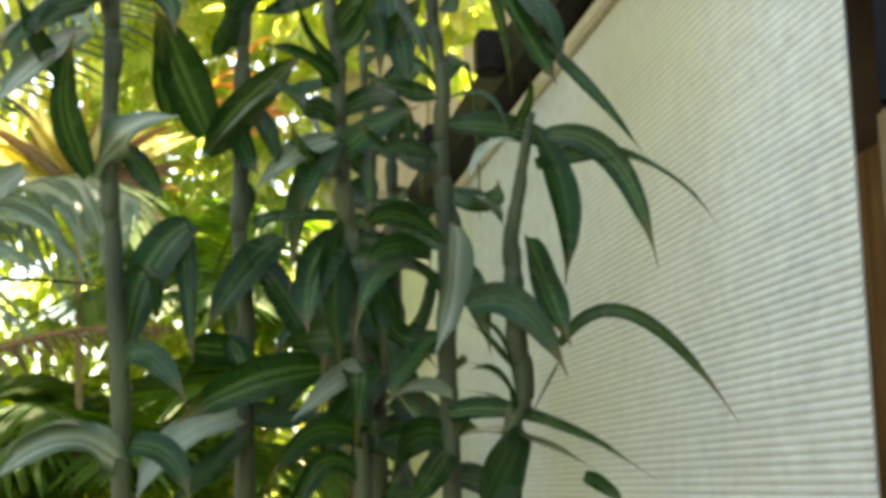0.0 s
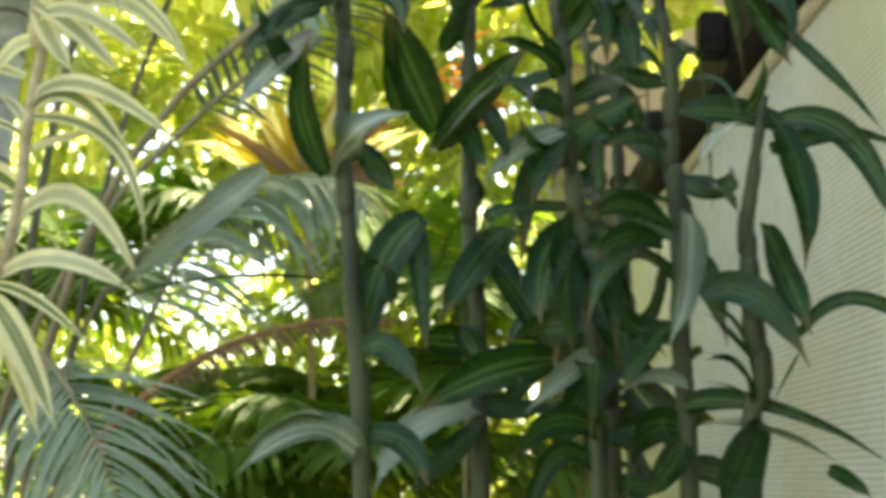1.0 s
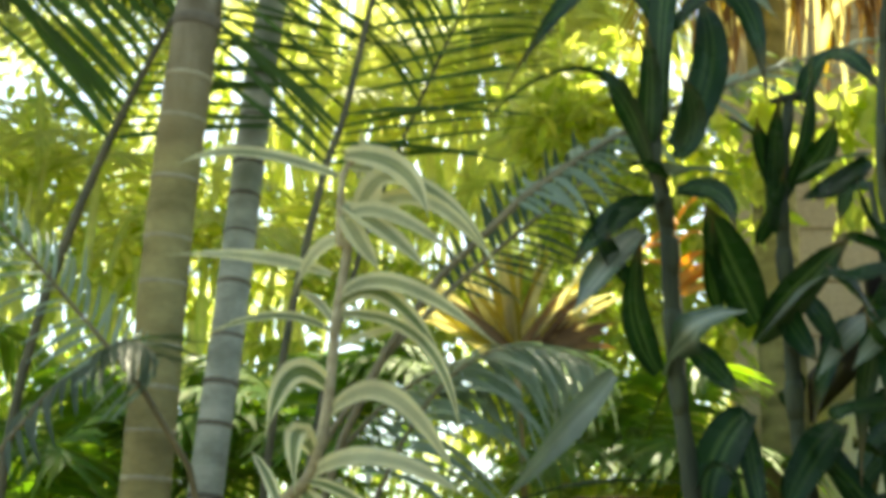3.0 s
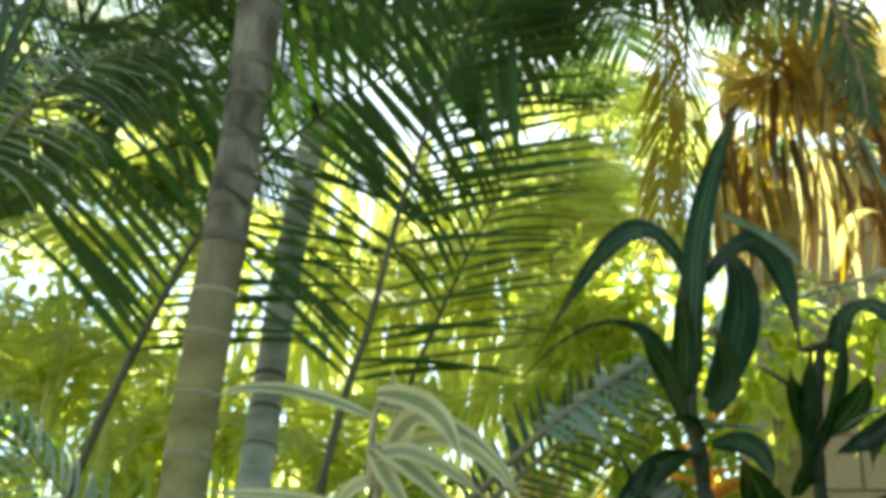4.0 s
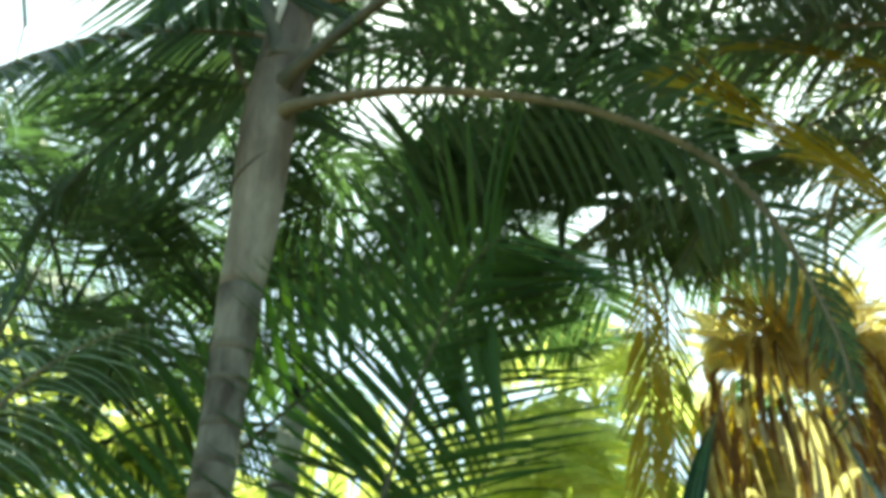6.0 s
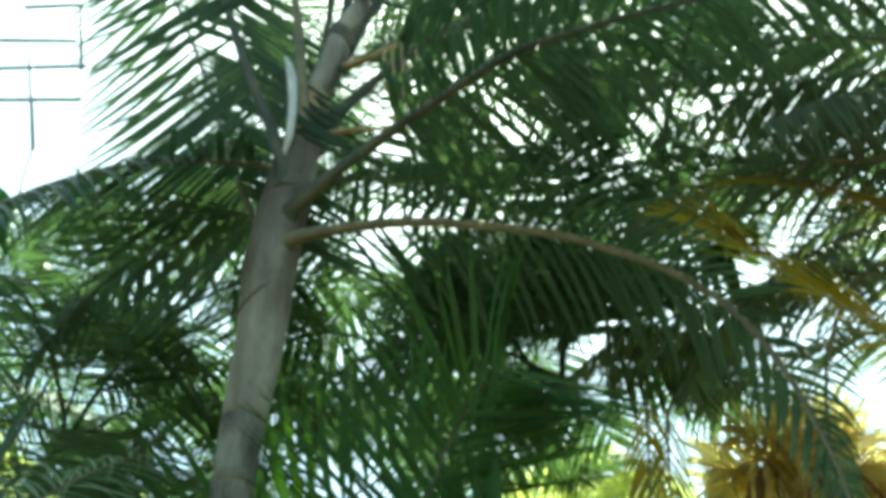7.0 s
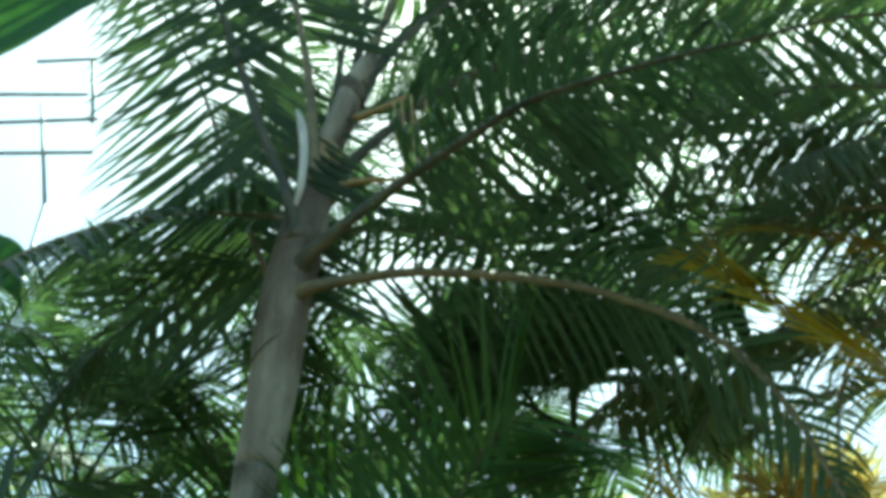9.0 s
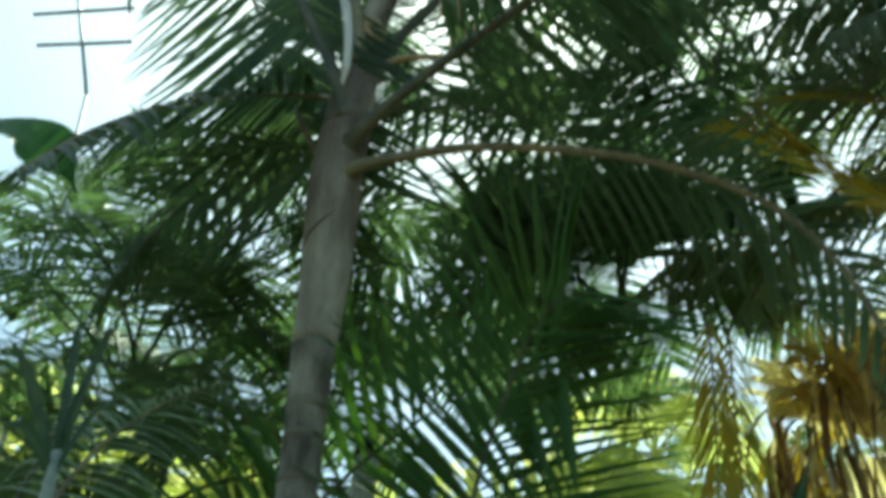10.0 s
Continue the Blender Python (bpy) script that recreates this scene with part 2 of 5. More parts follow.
M_TRIM = surface("cream_trim", (0.60, 0.54, 0.38), (0.74, 0.68, 0.52), 5.0, (1, 1, 1), 0.6, 0.2)
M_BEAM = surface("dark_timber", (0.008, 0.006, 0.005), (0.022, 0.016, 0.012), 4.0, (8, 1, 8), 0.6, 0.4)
M_POST = surface("brown_timber", (0.14, 0.09, 0.045), (0.26, 0.18, 0.10), 4.0, (6, 6, 0.6), 0.6, 0.3)
M_CREAM = surface("cream_plaster", (0.40, 0.32, 0.20), (0.52, 0.43, 0.29), 2.0, (1, 1, 1), 0.85, 0.3, stain_shade=(0.44, 0.36, 0.24))
M_ROOF = surface("roof_sheet", (0.12, 0.10, 0.09), (0.22, 0.18, 0.15), 2.0, (1, 1, 1), 0.7, 0.2)
M_INTERIOR_SHADE = surface("dark_panel", (0.008, 0.009, 0.011), (0.02, 0.021, 0.025), 3.0, (1, 1, 1), 0.7, 0.05)
for dull in (M_INTERIOR_SHADE, M_POST, M_BEAM, M_TRUNK, M_TRUNK_TALL, M_SHAFT):
    dull.node_tree.nodes["Principled BSDF"].inputs["Specular IOR Level"].default_value = 0.1
M_METAL = surface("weathered_metal", (0.20, 0.22, 0.22), (0.34, 0.36, 0.36), 8.0, (1, 1, 1), 0.5, 0.1)


# ---- mesh helpers ----
def link_mesh(name, verts, faces, mat, uvs=None, parent=None, label="", smooth=True):
    me = bpy.data.meshes.new(name)
    me.from_pydata(verts, [], faces)
    me.materials.append(mat)
    if uvs is not None:
        lay = me.uv_layers.new(name="UVMap")
        idx = np.empty(len(me.loops), dtype=np.int32)
        me.loops.foreach_get("vertex_index", idx)
        lay.data.foreach_set("uv", np.asarray(uvs, dtype=np.float32)[idx].ravel())
    if smooth:
        me.polygons.foreach_set("use_smooth", [True] * len(me.polygons))
    ob = new(name, me)
    if parent:
        ob.parent = parent
    if label:
        tagged(ob, label)
    return ob


def part(name, bm, mat, parent, label="", smooth=False):
    me = bpy.data.meshes.new(name)
    bm.to_mesh(me)
    bm.free()
    me.materials.append(mat)
    if smooth:
        me.polygons.foreach_set("use_smooth", [True] * len(me.polygons))
    ob = new(name, me)
    if parent:
        ob.parent = parent
    if label:
        tagged(ob, label)
    return ob


def thing(name, label, category, group="", kind="", at=(0, 0, 0)):
    ob = new(name)
    ob.empty_display_size = 0.1
    return tagged(ob, label, category, group, kind)


def spline(points, count):
    """Points along a smooth line through the given ones."""
    P = np.asarray(points, float)
    if len(P) == 2:
        return P[0] + (P[1] - P[0]) * np.linspace(0, 1, count)[:, None]
    P = np.vstack([2 * P[0] - P[1], P, 2 * P[-1] - P[-2]])
    out, n = [], len(P) - 3
    for k in np.linspace(0, n - 1e-6, count):
        i, u = int(k), k - int(k)
        a, b, c, d = P[i:i + 4]
        out.append(0.5 * (2 * b + (c - a) * u + (2 * a - 5 * b + 4 * c - d) * u * u + (3 * b - a - 3 * c + d) * u ** 3))
    return np.array(out)


def bend(p0, pm, p2, count):
    """A quadratic line from p0 to p2 that passes pm half way."""
    p0, pm, p2 = (np.asarray(p, float) for p in (p0, pm, p2))
    c = 2 * pm - (p0 + p2) / 2
    u = np.linspace(0, 1, count)[:, None]
    return (1 - u) ** 2 * p0 + 2 * u * (1 - u) * c + u * u * p2


def unit(v):
    v = np.asarray(v, float)
    return v / max(np.linalg.norm(v), 1e-9)


def tube_data(line, radii, sides=8, squash=1.0):
    verts, faces = [], []
    line = np.asarray(line, float)
    ref = np.array([0.31, -0.83, 0.17])
    n = len(line)
    for i, p in enumerate(line):
        t = unit(line[min(i + 1, n - 1)] - line[max(i - 1, 0)])
        a = unit(np.cross(t, ref))
        b = np.cross(t, a)
        for k in range(sides):
            w = 2 * math.pi * k / sides
            verts.append(p + radii[i] * (math.cos(w) * a + squash * math.sin(w) * b))
    for i in range(n - 1):
        for k in range(sides):
            k2 = (k + 1) % sides
            faces.append((i * sides + k, i * sides + k2, (i + 1) * sides + k2, (i + 1) * sides + k))
    faces.append(tuple(range(sides - 1, -1, -1)))
    faces.append(tuple(range((n - 1) * sides, n * sides)))
    return verts, faces


def tube(name, line, radii, mat, parent, label="", sides=8, squash=1.0):
    v, f = tube_data(line, radii, sides, squash)
    return link_mesh(name, v, f, mat, None, parent, label)


def box_data(lo, hi, m=None):
    v = [Vector((x, y, z)) for x in (lo[0], hi[0]) for y in (lo[1], hi[1]) for z in (lo[2], hi[2])]
    if m is not None:
        v = [m @ p for p in v]
    return v, [(0, 1, 3, 2), (4, 6, 7, 5), (0, 4, 5, 1), (2, 3, 7, 6), (0, 2, 6, 4), (1, 5, 7, 3)]


def block(name, lo, hi, mat, m=None, parent=None, label="", bevel=0.006):
    bm = bmesh.new()
    v, f = box_data(lo, hi, m)
    vs = [bm.verts.new(p) for p in v]
    for q in f:
        bm.faces.new([vs[i] for i in q])
    bmesh.ops.recalc_face_normals(bm, faces=bm.faces)
    if bevel:
        bmesh.ops.bevel(bm, geom=list(bm.edges), offset=bevel, segments=2, affect="EDGES")
    return part(name, bm, mat, parent, label)


def blade(plant, base, mid, tip, width, face, mat, label="", name="leaf", wave=0.1, steps=14, fold=0.22, twist=0.0):
    """A strap leaf along base, mid and tip; face 1 turns its flat side to -y, 0 upwards."""
    line = bend(base, mid, tip, steps + 1)
    ph = rng.uniform(0, 6.28)
    n0 = unit((1.6 * wave * math.sin(5 * ph), -face, 1.05 - face))
    cols = (-1, -0.55, 0, 0.55, 1)
    verts, uvs, faces = [], [], []
    for i, p in enumerate(line):
        s = i / steps
        t = unit(line[min(i + 1, steps)] - line[max(i - 1, 0)])
        side = unit(np.cross(t, n0))
        nor = np.cross(side, t)
        if twist:
            side, nor = side * math.cos(twist * s) + nor * math.sin(twist * s), nor * math.cos(twist * s) - side * math.sin(twist * s)
        w = width * 0.5 * max(0.03, (0.14 + 0.86 * math.sin(math.pi * min(1, 0.05 + 0.95 * s) ** 0.75) ** 0.9) * min(1.0, (1 - s) * 5))
        ang = 0.35 * wave * math.sin(3.1 * s + ph)
        for c in cols:
            lift = fold * abs(c) * w + wave * w * 0.5 * math.sin(7 * s + ph + 2 * c) * abs(c)
            verts.append(p + side * c * w * math.cos(ang) + nor * (lift + c * w * math.sin(ang)))
            uvs.append((0.5 + 0.5 * c, s))
    k = len(cols)
    for i in range(steps):
        for j in range(k - 1):
            a = i * k + j
            faces.append((a, a + 1, a + k + 1, a + k))
    return link_mesh(name, verts, faces, mat, uvs, plant, label)


LEAFLETS = {}


def leaflet_mesh(mat, kind):
    """One palm leaflet, a metre long along y and a metre wide, folded along its middle; kinds sag differently."""
    key = (mat.name, kind)
    if key in LEAFLETS:
        return LEAFLETS[key]
    sag, sway = ((0.04, 0.03), (0.14, -0.05), (0.28, 0.06), (0.48, -0.04), (0.75, 0.05))[kind]
    n, verts, uvs, faces = 8, [], [], []
    for i in range(n + 1):
        s = i / n
        w = 0.5 * min(1.0, 0.35 + 3.2 * s) * (1 - s ** 2.6) + 0.012
        y = s * (1 - 0.32 * sag * s * s)
        z = -sag * s * s
        for c in (-1, 0, 1):
            verts.append((c * w + 0.0, y, z + (abs(c) * w * 0.02)))
            uvs.append((0.5 + 0.5 * c, s))
    for i in range(n):
        for j in range(2):
            a = i * 3 + j
            faces.append((a, a + 1, a + 4, a + 3))
    me = bpy.data.meshes.new("leaflet")
    me.from_pydata(verts, [], faces)
    me.materials.append(mat)
    lay = me.uv_layers.new(name="UVMap")
    idx = np.empty(len(me.loops), dtype=np.int32)
    me.loops.foreach_get("vertex_index", idx)
    lay.data.foreach_set("uv", np.asarray(uvs, dtype=np.float32)[idx].ravel())
    me.polygons.foreach_set("use_smooth", [True] * len(me.polygons))
    LEAFLETS[key] = me
    return me


def frond_pose(line, n, length, width, up, start, spread, droop, rnd, hang=0.12, least=0.0, taper=0.0):
    """Poses of the leaflets of a frond: two rows along its stalk."""
    L = len(line)
    for k in range(n):
        s = start + (1 - start) * (k + 0.5) / n
        for sgn in (-1, 1):
            q = min(max((s + rnd.uniform(-0.006, 0.006)) * (L - 1), 0), L - 1.001)
            i, u = int(q), q - int(q)
            p = line[i] * (1 - u) + line[i + 1] * u
            t = unit(line[i + 1] - line[i])
            side = unit(np.cross(t, up)) * sgn
            nor = np.cross(np.cross(t, up) / max(np.linalg.norm(np.cross(t, up)), 1e-6), t)
            a = radians(spread[0] + (spread[1] - spread[0]) * s + rnd.uniform(-3.5, 3.5))
            lift = droop + rnd.uniform(-0.07, 0.07)
            d = unit(math.cos(a) * t + math.sin(a) * side + lift * nor - hang * np.array((0, 0, 1)))
            rel = max(least, math.sin(math.pi * min(1, 0.16 + 0.80 * s)) ** 0.6) * (1 - taper * max(0.0, (s - 0.4) / 0.6))
            yield s, p, d, nor, length * rel * rnd.uniform(0.88, 1.08), width * rnd.uniform(0.85, 1.15) * (0.6 + 0.4 * rel)


def frond(plant, base, mid=None, tip=None, n=30, length=0.40, width=0.026, up=(0, 0, 1), start=0.18, spread=(78, 46), droop=0.12,
          sags=(0, 1, 1, 2), mat=None, stalk=None, radius=0.016, root=None, label="", name="frond", bare=None, seed=0, hang=0.12, least=0.0, radii=None, taper=0.0):
    """A feather frond: a tapered stalk through base, mid and tip, and its leaflets, each an object of its own."""
    mat, stalk = mat or M_PALM, stalk or M_RACHIS
    rnd = random.Random(seed * 31 + n)
    line = spline(base, 37) if mid is None else bend(base, mid, tip, 25)
    full, rad = line, radius * np.linspace(1.0, 0.22, len(line))
    if radii:
        rad = np.interp(np.linspace(0, 1, len(line)), (0, 0.08, 0.2, 0.5, 1), radii)
    if root is not None:
        t0 = unit(line[1] - line[0])
        r = np.asarray(root, float)
        k = np.linalg.norm(line[0] - r)
        u = np.linspace(0, 1, 14)[:-1, None]
        c1, c2 = r + np.array((0, 0, 0.4 * k)), line[0] - t0 * 0.35 * k
        lead = (1 - u) ** 3 * r + 3 * u * (1 - u) ** 2 * c1 + 3 * u * u * (1 - u) * c2 + u ** 3 * line[0]
        full, rad = np.vstack([lead, line]), np.concatenate([np.linspace(1.5, 1.0, 13) * radius, rad])
    fr = tube(name, full, rad, stalk, plant, label, 8, 0.75)
    up = unit(up)
    for s, p, d, nor, ln, w in frond_pose(line, n, length, width, up, start, spread, droop, rnd, hang, least, taper):
        if bare and rnd.random() < bare:
            continue
        z = unit(nor * 0.7 + np.array((0, 0, 0.6)) + np.array([rnd.uniform(-0.16, 0.16) for _ in range(3)]))
        x = unit(np.cross(d, z))
        z = np.cross(x, d)
        ob = bpy.data.objects.new("leaflet", leaflet_mesh(mat, rnd.choice(sags)))
        scene.collection.objects.link(ob)
        ob.parent = fr
        ob.matrix_basis = Matrix(((x[0] * w, d[0] * ln, z[0] * ln, p[0]), (x[1] * w, d[1] * ln, z[1] * ln, p[1]),
                                  (x[2] * w, d[2] * ln, z[2] * ln, p[2]), (0, 0, 0, 1)))
    return fr


def frond_strips(V, F, U, line, n, length, width, up, start, spread, droop, rnd, sag=0.25):
    """The same leaflets as plain bent strips, added to lists, for far foliage."""
    for s, p, d, nor, ln, w in frond_pose(line, n, length, width, unit(up), start, spread, droop, rnd):
        x = unit(np.cross(d, nor + np.array([rnd.uniform(-0.3, 0.3) for _ in range(3)])))
        b = len(V)
        g = sag * rnd.uniform(0.7, 1.3)
        for q, ww in ((0, 0.5), (0.3, 1.0), (0.65, 0.85), (1.0, 0.06)):
            c = p + d * ln * q * (1 - 0.3 * g * q * q) - np.array((0, 0, g * ln * q * q))
            V.append(c - x * w * 0.5 * ww)
            V.append(c + x * w * 0.5 * ww)
            U.append((0, q))
            U.append((1, q))
        for j in (0, 2, 4):
            F.append((b + j, b + j + 1, b + j + 3, b + j + 2))


def stuff_fronds(name, label, crowns, mat, seed, n=26, length=0.4, width=0.03, sag=0.3, start=0.15):
    """Joined crowns of far palms: each crown is a centre, how many fronds, and their reach."""
    rnd = random.Random(seed)
    V, F, U = [], [], []
    for (cx, cy, cz), count, reach in crowns:
        for k in range(count):
            a = 2 * math.pi * (k + rnd.uniform(-0.3, 0.3)) / count
            e = rnd.uniform(0.1, 1.25)
            L = reach * rnd.uniform(0.8, 1.15)
            h = np.array((math.cos(a), math.sin(a), 0))
            b = np.array((cx, cy, cz))
            m = b + L * 0.5 * (h * math.cos(e) + np.array((0, 0, math.sin(e))))
            t = b + L * (h * math.cos(e) * 0.95 + np.array((0, 0, math.sin(e) * 0.72 - 0.22)))
            line = bend(b, m, t, 15)
            v, f = tube_data(line, 0.012 * np.linspace(1, 0.25, 15), 5)
            o = len(V)
            V += list(v)
            U += [(0.5, 0.5)] * len(v)
            F += [tuple(i + o for i in q) for q in f]
            frond_strips(V, F, U, line, n, length, width, (0, 0, 1), start, (78, 48), 0.08, rnd, sag)
    return tagged(link_mesh(name, V, F, mat, U), label, "palm foliage", kind="stuff")


def stuff_blades(name, label, boxes, mat, seed, size=(0.5, 0.9), width=0.035):
    """Joined upright and arching long blades inside boxes: centre, half sizes, how many."""
    rnd = random.Random(seed)
    V, F, U = [], [], []
    for (cx, cy, cz), (hx, hy, hz), count in boxes:
        for _ in range(count):
            p = np.array((cx + rnd.uniform(-hx, hx), cy + rnd.uniform(-hy, hy), cz + rnd.uniform(-hz, hz)))
            L = rnd.uniform(*size)
            a = rnd.uniform(0, 6.28)
            lean = np.array((math.cos(a), math.sin(a), 0)) * rnd.uniform(0.1, 0.6)
            up = np.array((0, 0, rnd.choice((1.0, 1.0, -0.8))))
            line = bend(p, p + L * (0.5 * up + 0.25 * lean), p + L * (0.75 * up + 0.8 * lean - np.array((0, 0, 0.15))), 7)
            x = unit((rnd.uniform(0.5, 1), rnd.uniform(-0.6, 0.6), rnd.uniform(-0.2, 0.2)))
            w = width * rnd.uniform(0.6, 1.3)
            b0 = len(V)
            for i, c in enumerate(line):
                ww = w * 0.5 * (math.sin(math.pi * (0.12 + 0.86 * i / 6)) ** 0.7)
                V += [c - x * ww, c + x * ww]
                U += [(0, i / 6), (1, i / 6)]
            F += [(b0 + 2 * i, b0 + 2 * i + 1, b0 + 2 * i + 3, b0 + 2 * i + 2) for i in range(6)]
    return tagged(link_mesh(name, V, F, mat, U), label, "long leaves", kind="stuff")


def stuff_leaves(name, label, boxes, mat, seed, size=(0.06, 0.14), aspect=0.42, hang=0.4):
    """Joined clumps of single leaves on short shoots inside rounded boxes: centre, half sizes, how many shoots."""
    rnd = random.Random(seed)
    V, F, U = [], [], []
    for (cx, cy, cz), (hx, hy, hz), count in boxes:
        for _ in range(count):
            while True:
                u = np.array([rnd.uniform(-1, 1) for _ in range(3)])
                if 0.25 < np.linalg.norm(u) < 1.0 + 0.25 * rnd.random():
                    break
            c = np.array((cx, cy, cz)) + u * np.array((hx, hy, hz))
            ax = unit(u + np.array([rnd.uniform(-0.8, 0.8), rnd.uniform(-0.8, 0.8), rnd.uniform(-0.2, 1.0)]))
            for k in range(rnd.randint(5, 8)):
                d = unit(ax * rnd.uniform(-0.2, 0.9) + np.array([rnd.uniform(-1, 1), rnd.uniform(-1, 1), rnd.uniform(-0.8, 0.5)]) * 0.9 - np.array((0, 0, hang)))
                p = c + ax * 0.03 * k
                L = rnd.uniform(*size)
                x = unit(np.cross(d, [rnd.uniform(-0.6, 0.6), rnd.uniform(-0.6, 0.6), 1]))
                nz = np.cross(x, d)
                b = len(V)
                for q, ww in ((0.0, 0.12), (0.35, 1.0), (0.7, 0.75), (1.0, 0.05)):
                    m = p + d * L * q - nz * L * 0.25 * q * q
                    V.append(m - x * L * aspect * 0.5 * ww)
                    V.append(m + x * L * aspect * 0.5 * ww)
                    U.append((0, q))
                    U.append((1, q))
                for j in (0, 2, 4):
                    F.append((b + j, b + j + 1, b + j + 3, b + j + 2))
    return tagged(link_mesh(name, V, F, mat, U), label, "shrub foliage", kind="stuff")


# ---- ground and house ----
def make_ground():
    bm = bmesh.new()
    n, half = 60, 400.0
    grid = [[None] * (n + 1) for _ in range(n + 1)]
    for i in range(n + 1):
        for j in range(n + 1):
            u, v = 2 * i / n - 1, 2 * j / n - 1
            x, y = half * u * abs(u) ** 2.2, half * v * abs(v) ** 2.2 + 3
            z = 0.10 * noise.noise(Vector((x * 0.35, y * 0.35, 0))) - 0.06 if abs(x) < 30 else -0.06
            grid[i][j] = bm.verts.new((x, y, z))
    for i in range(n):
        for j in range(n):
            bm.faces.new((grid[i][j], grid[i + 1][j], grid[i + 1][j + 1], grid[i][j + 1]))
    g = part("ground", bm, M_SOIL, None, smooth=True)
    return tagged(g, "bare brown garden soil under the plants", "ground", kind="structure")


make_ground()

# the house stands along the bearing WALL; u runs along it away from the eye, v into the house
WALL_TURN = math.degrees(math.atan2(0.155, 0.988))
WALL_OFF, WALL_NEAR, WALL_FAR, WALL_TOP = 0.75, 1.40, 6.2, 2.545
HOUSE = Matrix.Rotation(radians(-WALL_TURN), 4, "Z")      # local x: into the house, local y: along it


def make_ribbed_wall():
    pitch, depth = 0.013, 0.0027
    verts, faces, rows = [], [], int(WALL_TOP / pitch * 6)
    cols = [WALL_NEAR + (WALL_FAR - WALL_NEAR) * k / 10 for k in range(11)]
    for i in range(rows + 1):
        z = i * pitch / 6
        w = abs(math.sin(math.pi * z / pitch)) ** 0.7
        for yy in cols:
            verts.append(HOUSE @ Vector((WALL_OFF + depth * (1 - w), yy, z)))
    k = len(cols)
    for i in range(rows):
        for j in range(k - 1):
            a = i * k + j
            faces.append((a, a + k, a + k + 1, a + 1))
    o = len(verts)
    for z in (0, WALL_TOP):
        for yy in (WALL_NEAR, WALL_FAR):
            for x in (WALL_OFF + depth, WALL_OFF + 0.004):
                verts.append(HOUSE @ Vector((x, yy, z)))
    faces += [(o, o + 1, o + 5, o + 4), (o + 2, o + 6, o + 7, o + 3), (o + 1, o + 3, o + 7, o + 5), (o + 4, o + 5, o + 7, o + 6)]
    w = link_mesh("wall_ribbed", verts, faces, M_PANEL, None, None, "", True)
    tagged(w, "off-white finely ribbed panel wall of the house", "wall", kind="structure")


make_ribbed_wall()
tagged(block("trim", (WALL_OFF - 0.020, WALL_NEAR - 0.02, WALL_TOP + 0.002), (WALL_OFF + 0.11, WALL_FAR, WALL_TOP + 0.04), M_TRIM, HOUSE),
       "cream painted trim along the top of the ribbed wall", "trim", kind="structure")
eave = thing("eave", "dark stained timber eave with beam and rafter tails", "eave", kind="structure")
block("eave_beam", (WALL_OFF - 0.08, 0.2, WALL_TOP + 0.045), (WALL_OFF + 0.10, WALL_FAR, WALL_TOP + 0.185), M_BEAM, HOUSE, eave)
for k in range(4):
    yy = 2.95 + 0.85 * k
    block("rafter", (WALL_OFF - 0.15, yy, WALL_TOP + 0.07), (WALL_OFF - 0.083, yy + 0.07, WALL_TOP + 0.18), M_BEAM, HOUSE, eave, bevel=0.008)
roof = thing("roof", "brown sheet roof over the house", "roof", kind="structure")
block("roof_sheet", (WALL_OFF + 0.02, -1.5, WALL_TOP + 0.19), (WALL_OFF + 1.5, WALL_FAR + 0.1, WALL_TOP + 0.22), M_ROOF, HOUSE, roof, bevel=0)
tagged(block("wall_back", (WALL_OFF + 1.40, -2.5, 0), (WALL_OFF + 1.50, WALL_FAR, WALL_TOP + 0.185), M_POST, HOUSE), "plain back wall of the narrow house", "wall", kind="structure")
tagged(block("wall_end", (WALL_OFF + 0.184, -2.5, 0), (WALL_OFF + 1.396, -2.42, WALL_TOP + 0.185), M_POST, HOUSE), "plain end wall of the narrow house", "wall", kind="structure")
# shaded side of the house next to the ribbed wall: dark panel above a brown timber panel
tagged(block("wall_timber", (WALL_OFF + 0.03, -2.5, 0), (WALL_OFF + 0.18, WALL_NEAR - 0.004, 2.05), M_POST, HOUSE), "brown timber panel wall", "wall", kind="structure")
# added panel whose near-black colour stands in for the shaded interior
tagged(block("interior_shade", (WALL_OFF + 0.035, -2.5, 2.055), (WALL_OFF + 0.17, WALL_NEAR - 0.004, WALL_TOP + 0.04), M_INTERIOR_SHADE, HOUSE), "near-black panel standing for the shaded interior above the timber panel", "window", kind="structure")

# cream block wall at the end of the house
cream_wall = thing("wall_cream", "cream plastered block wall at the end of the house", "wall", kind="structure")
block("wall_core", (WALL_OFF - 0.30, WALL_FAR + 0.13, 0), (WALL_OFF + 2.4, WALL_FAR + 0.33, 5.2), M_CREAM, HOUSE, cream_wall)


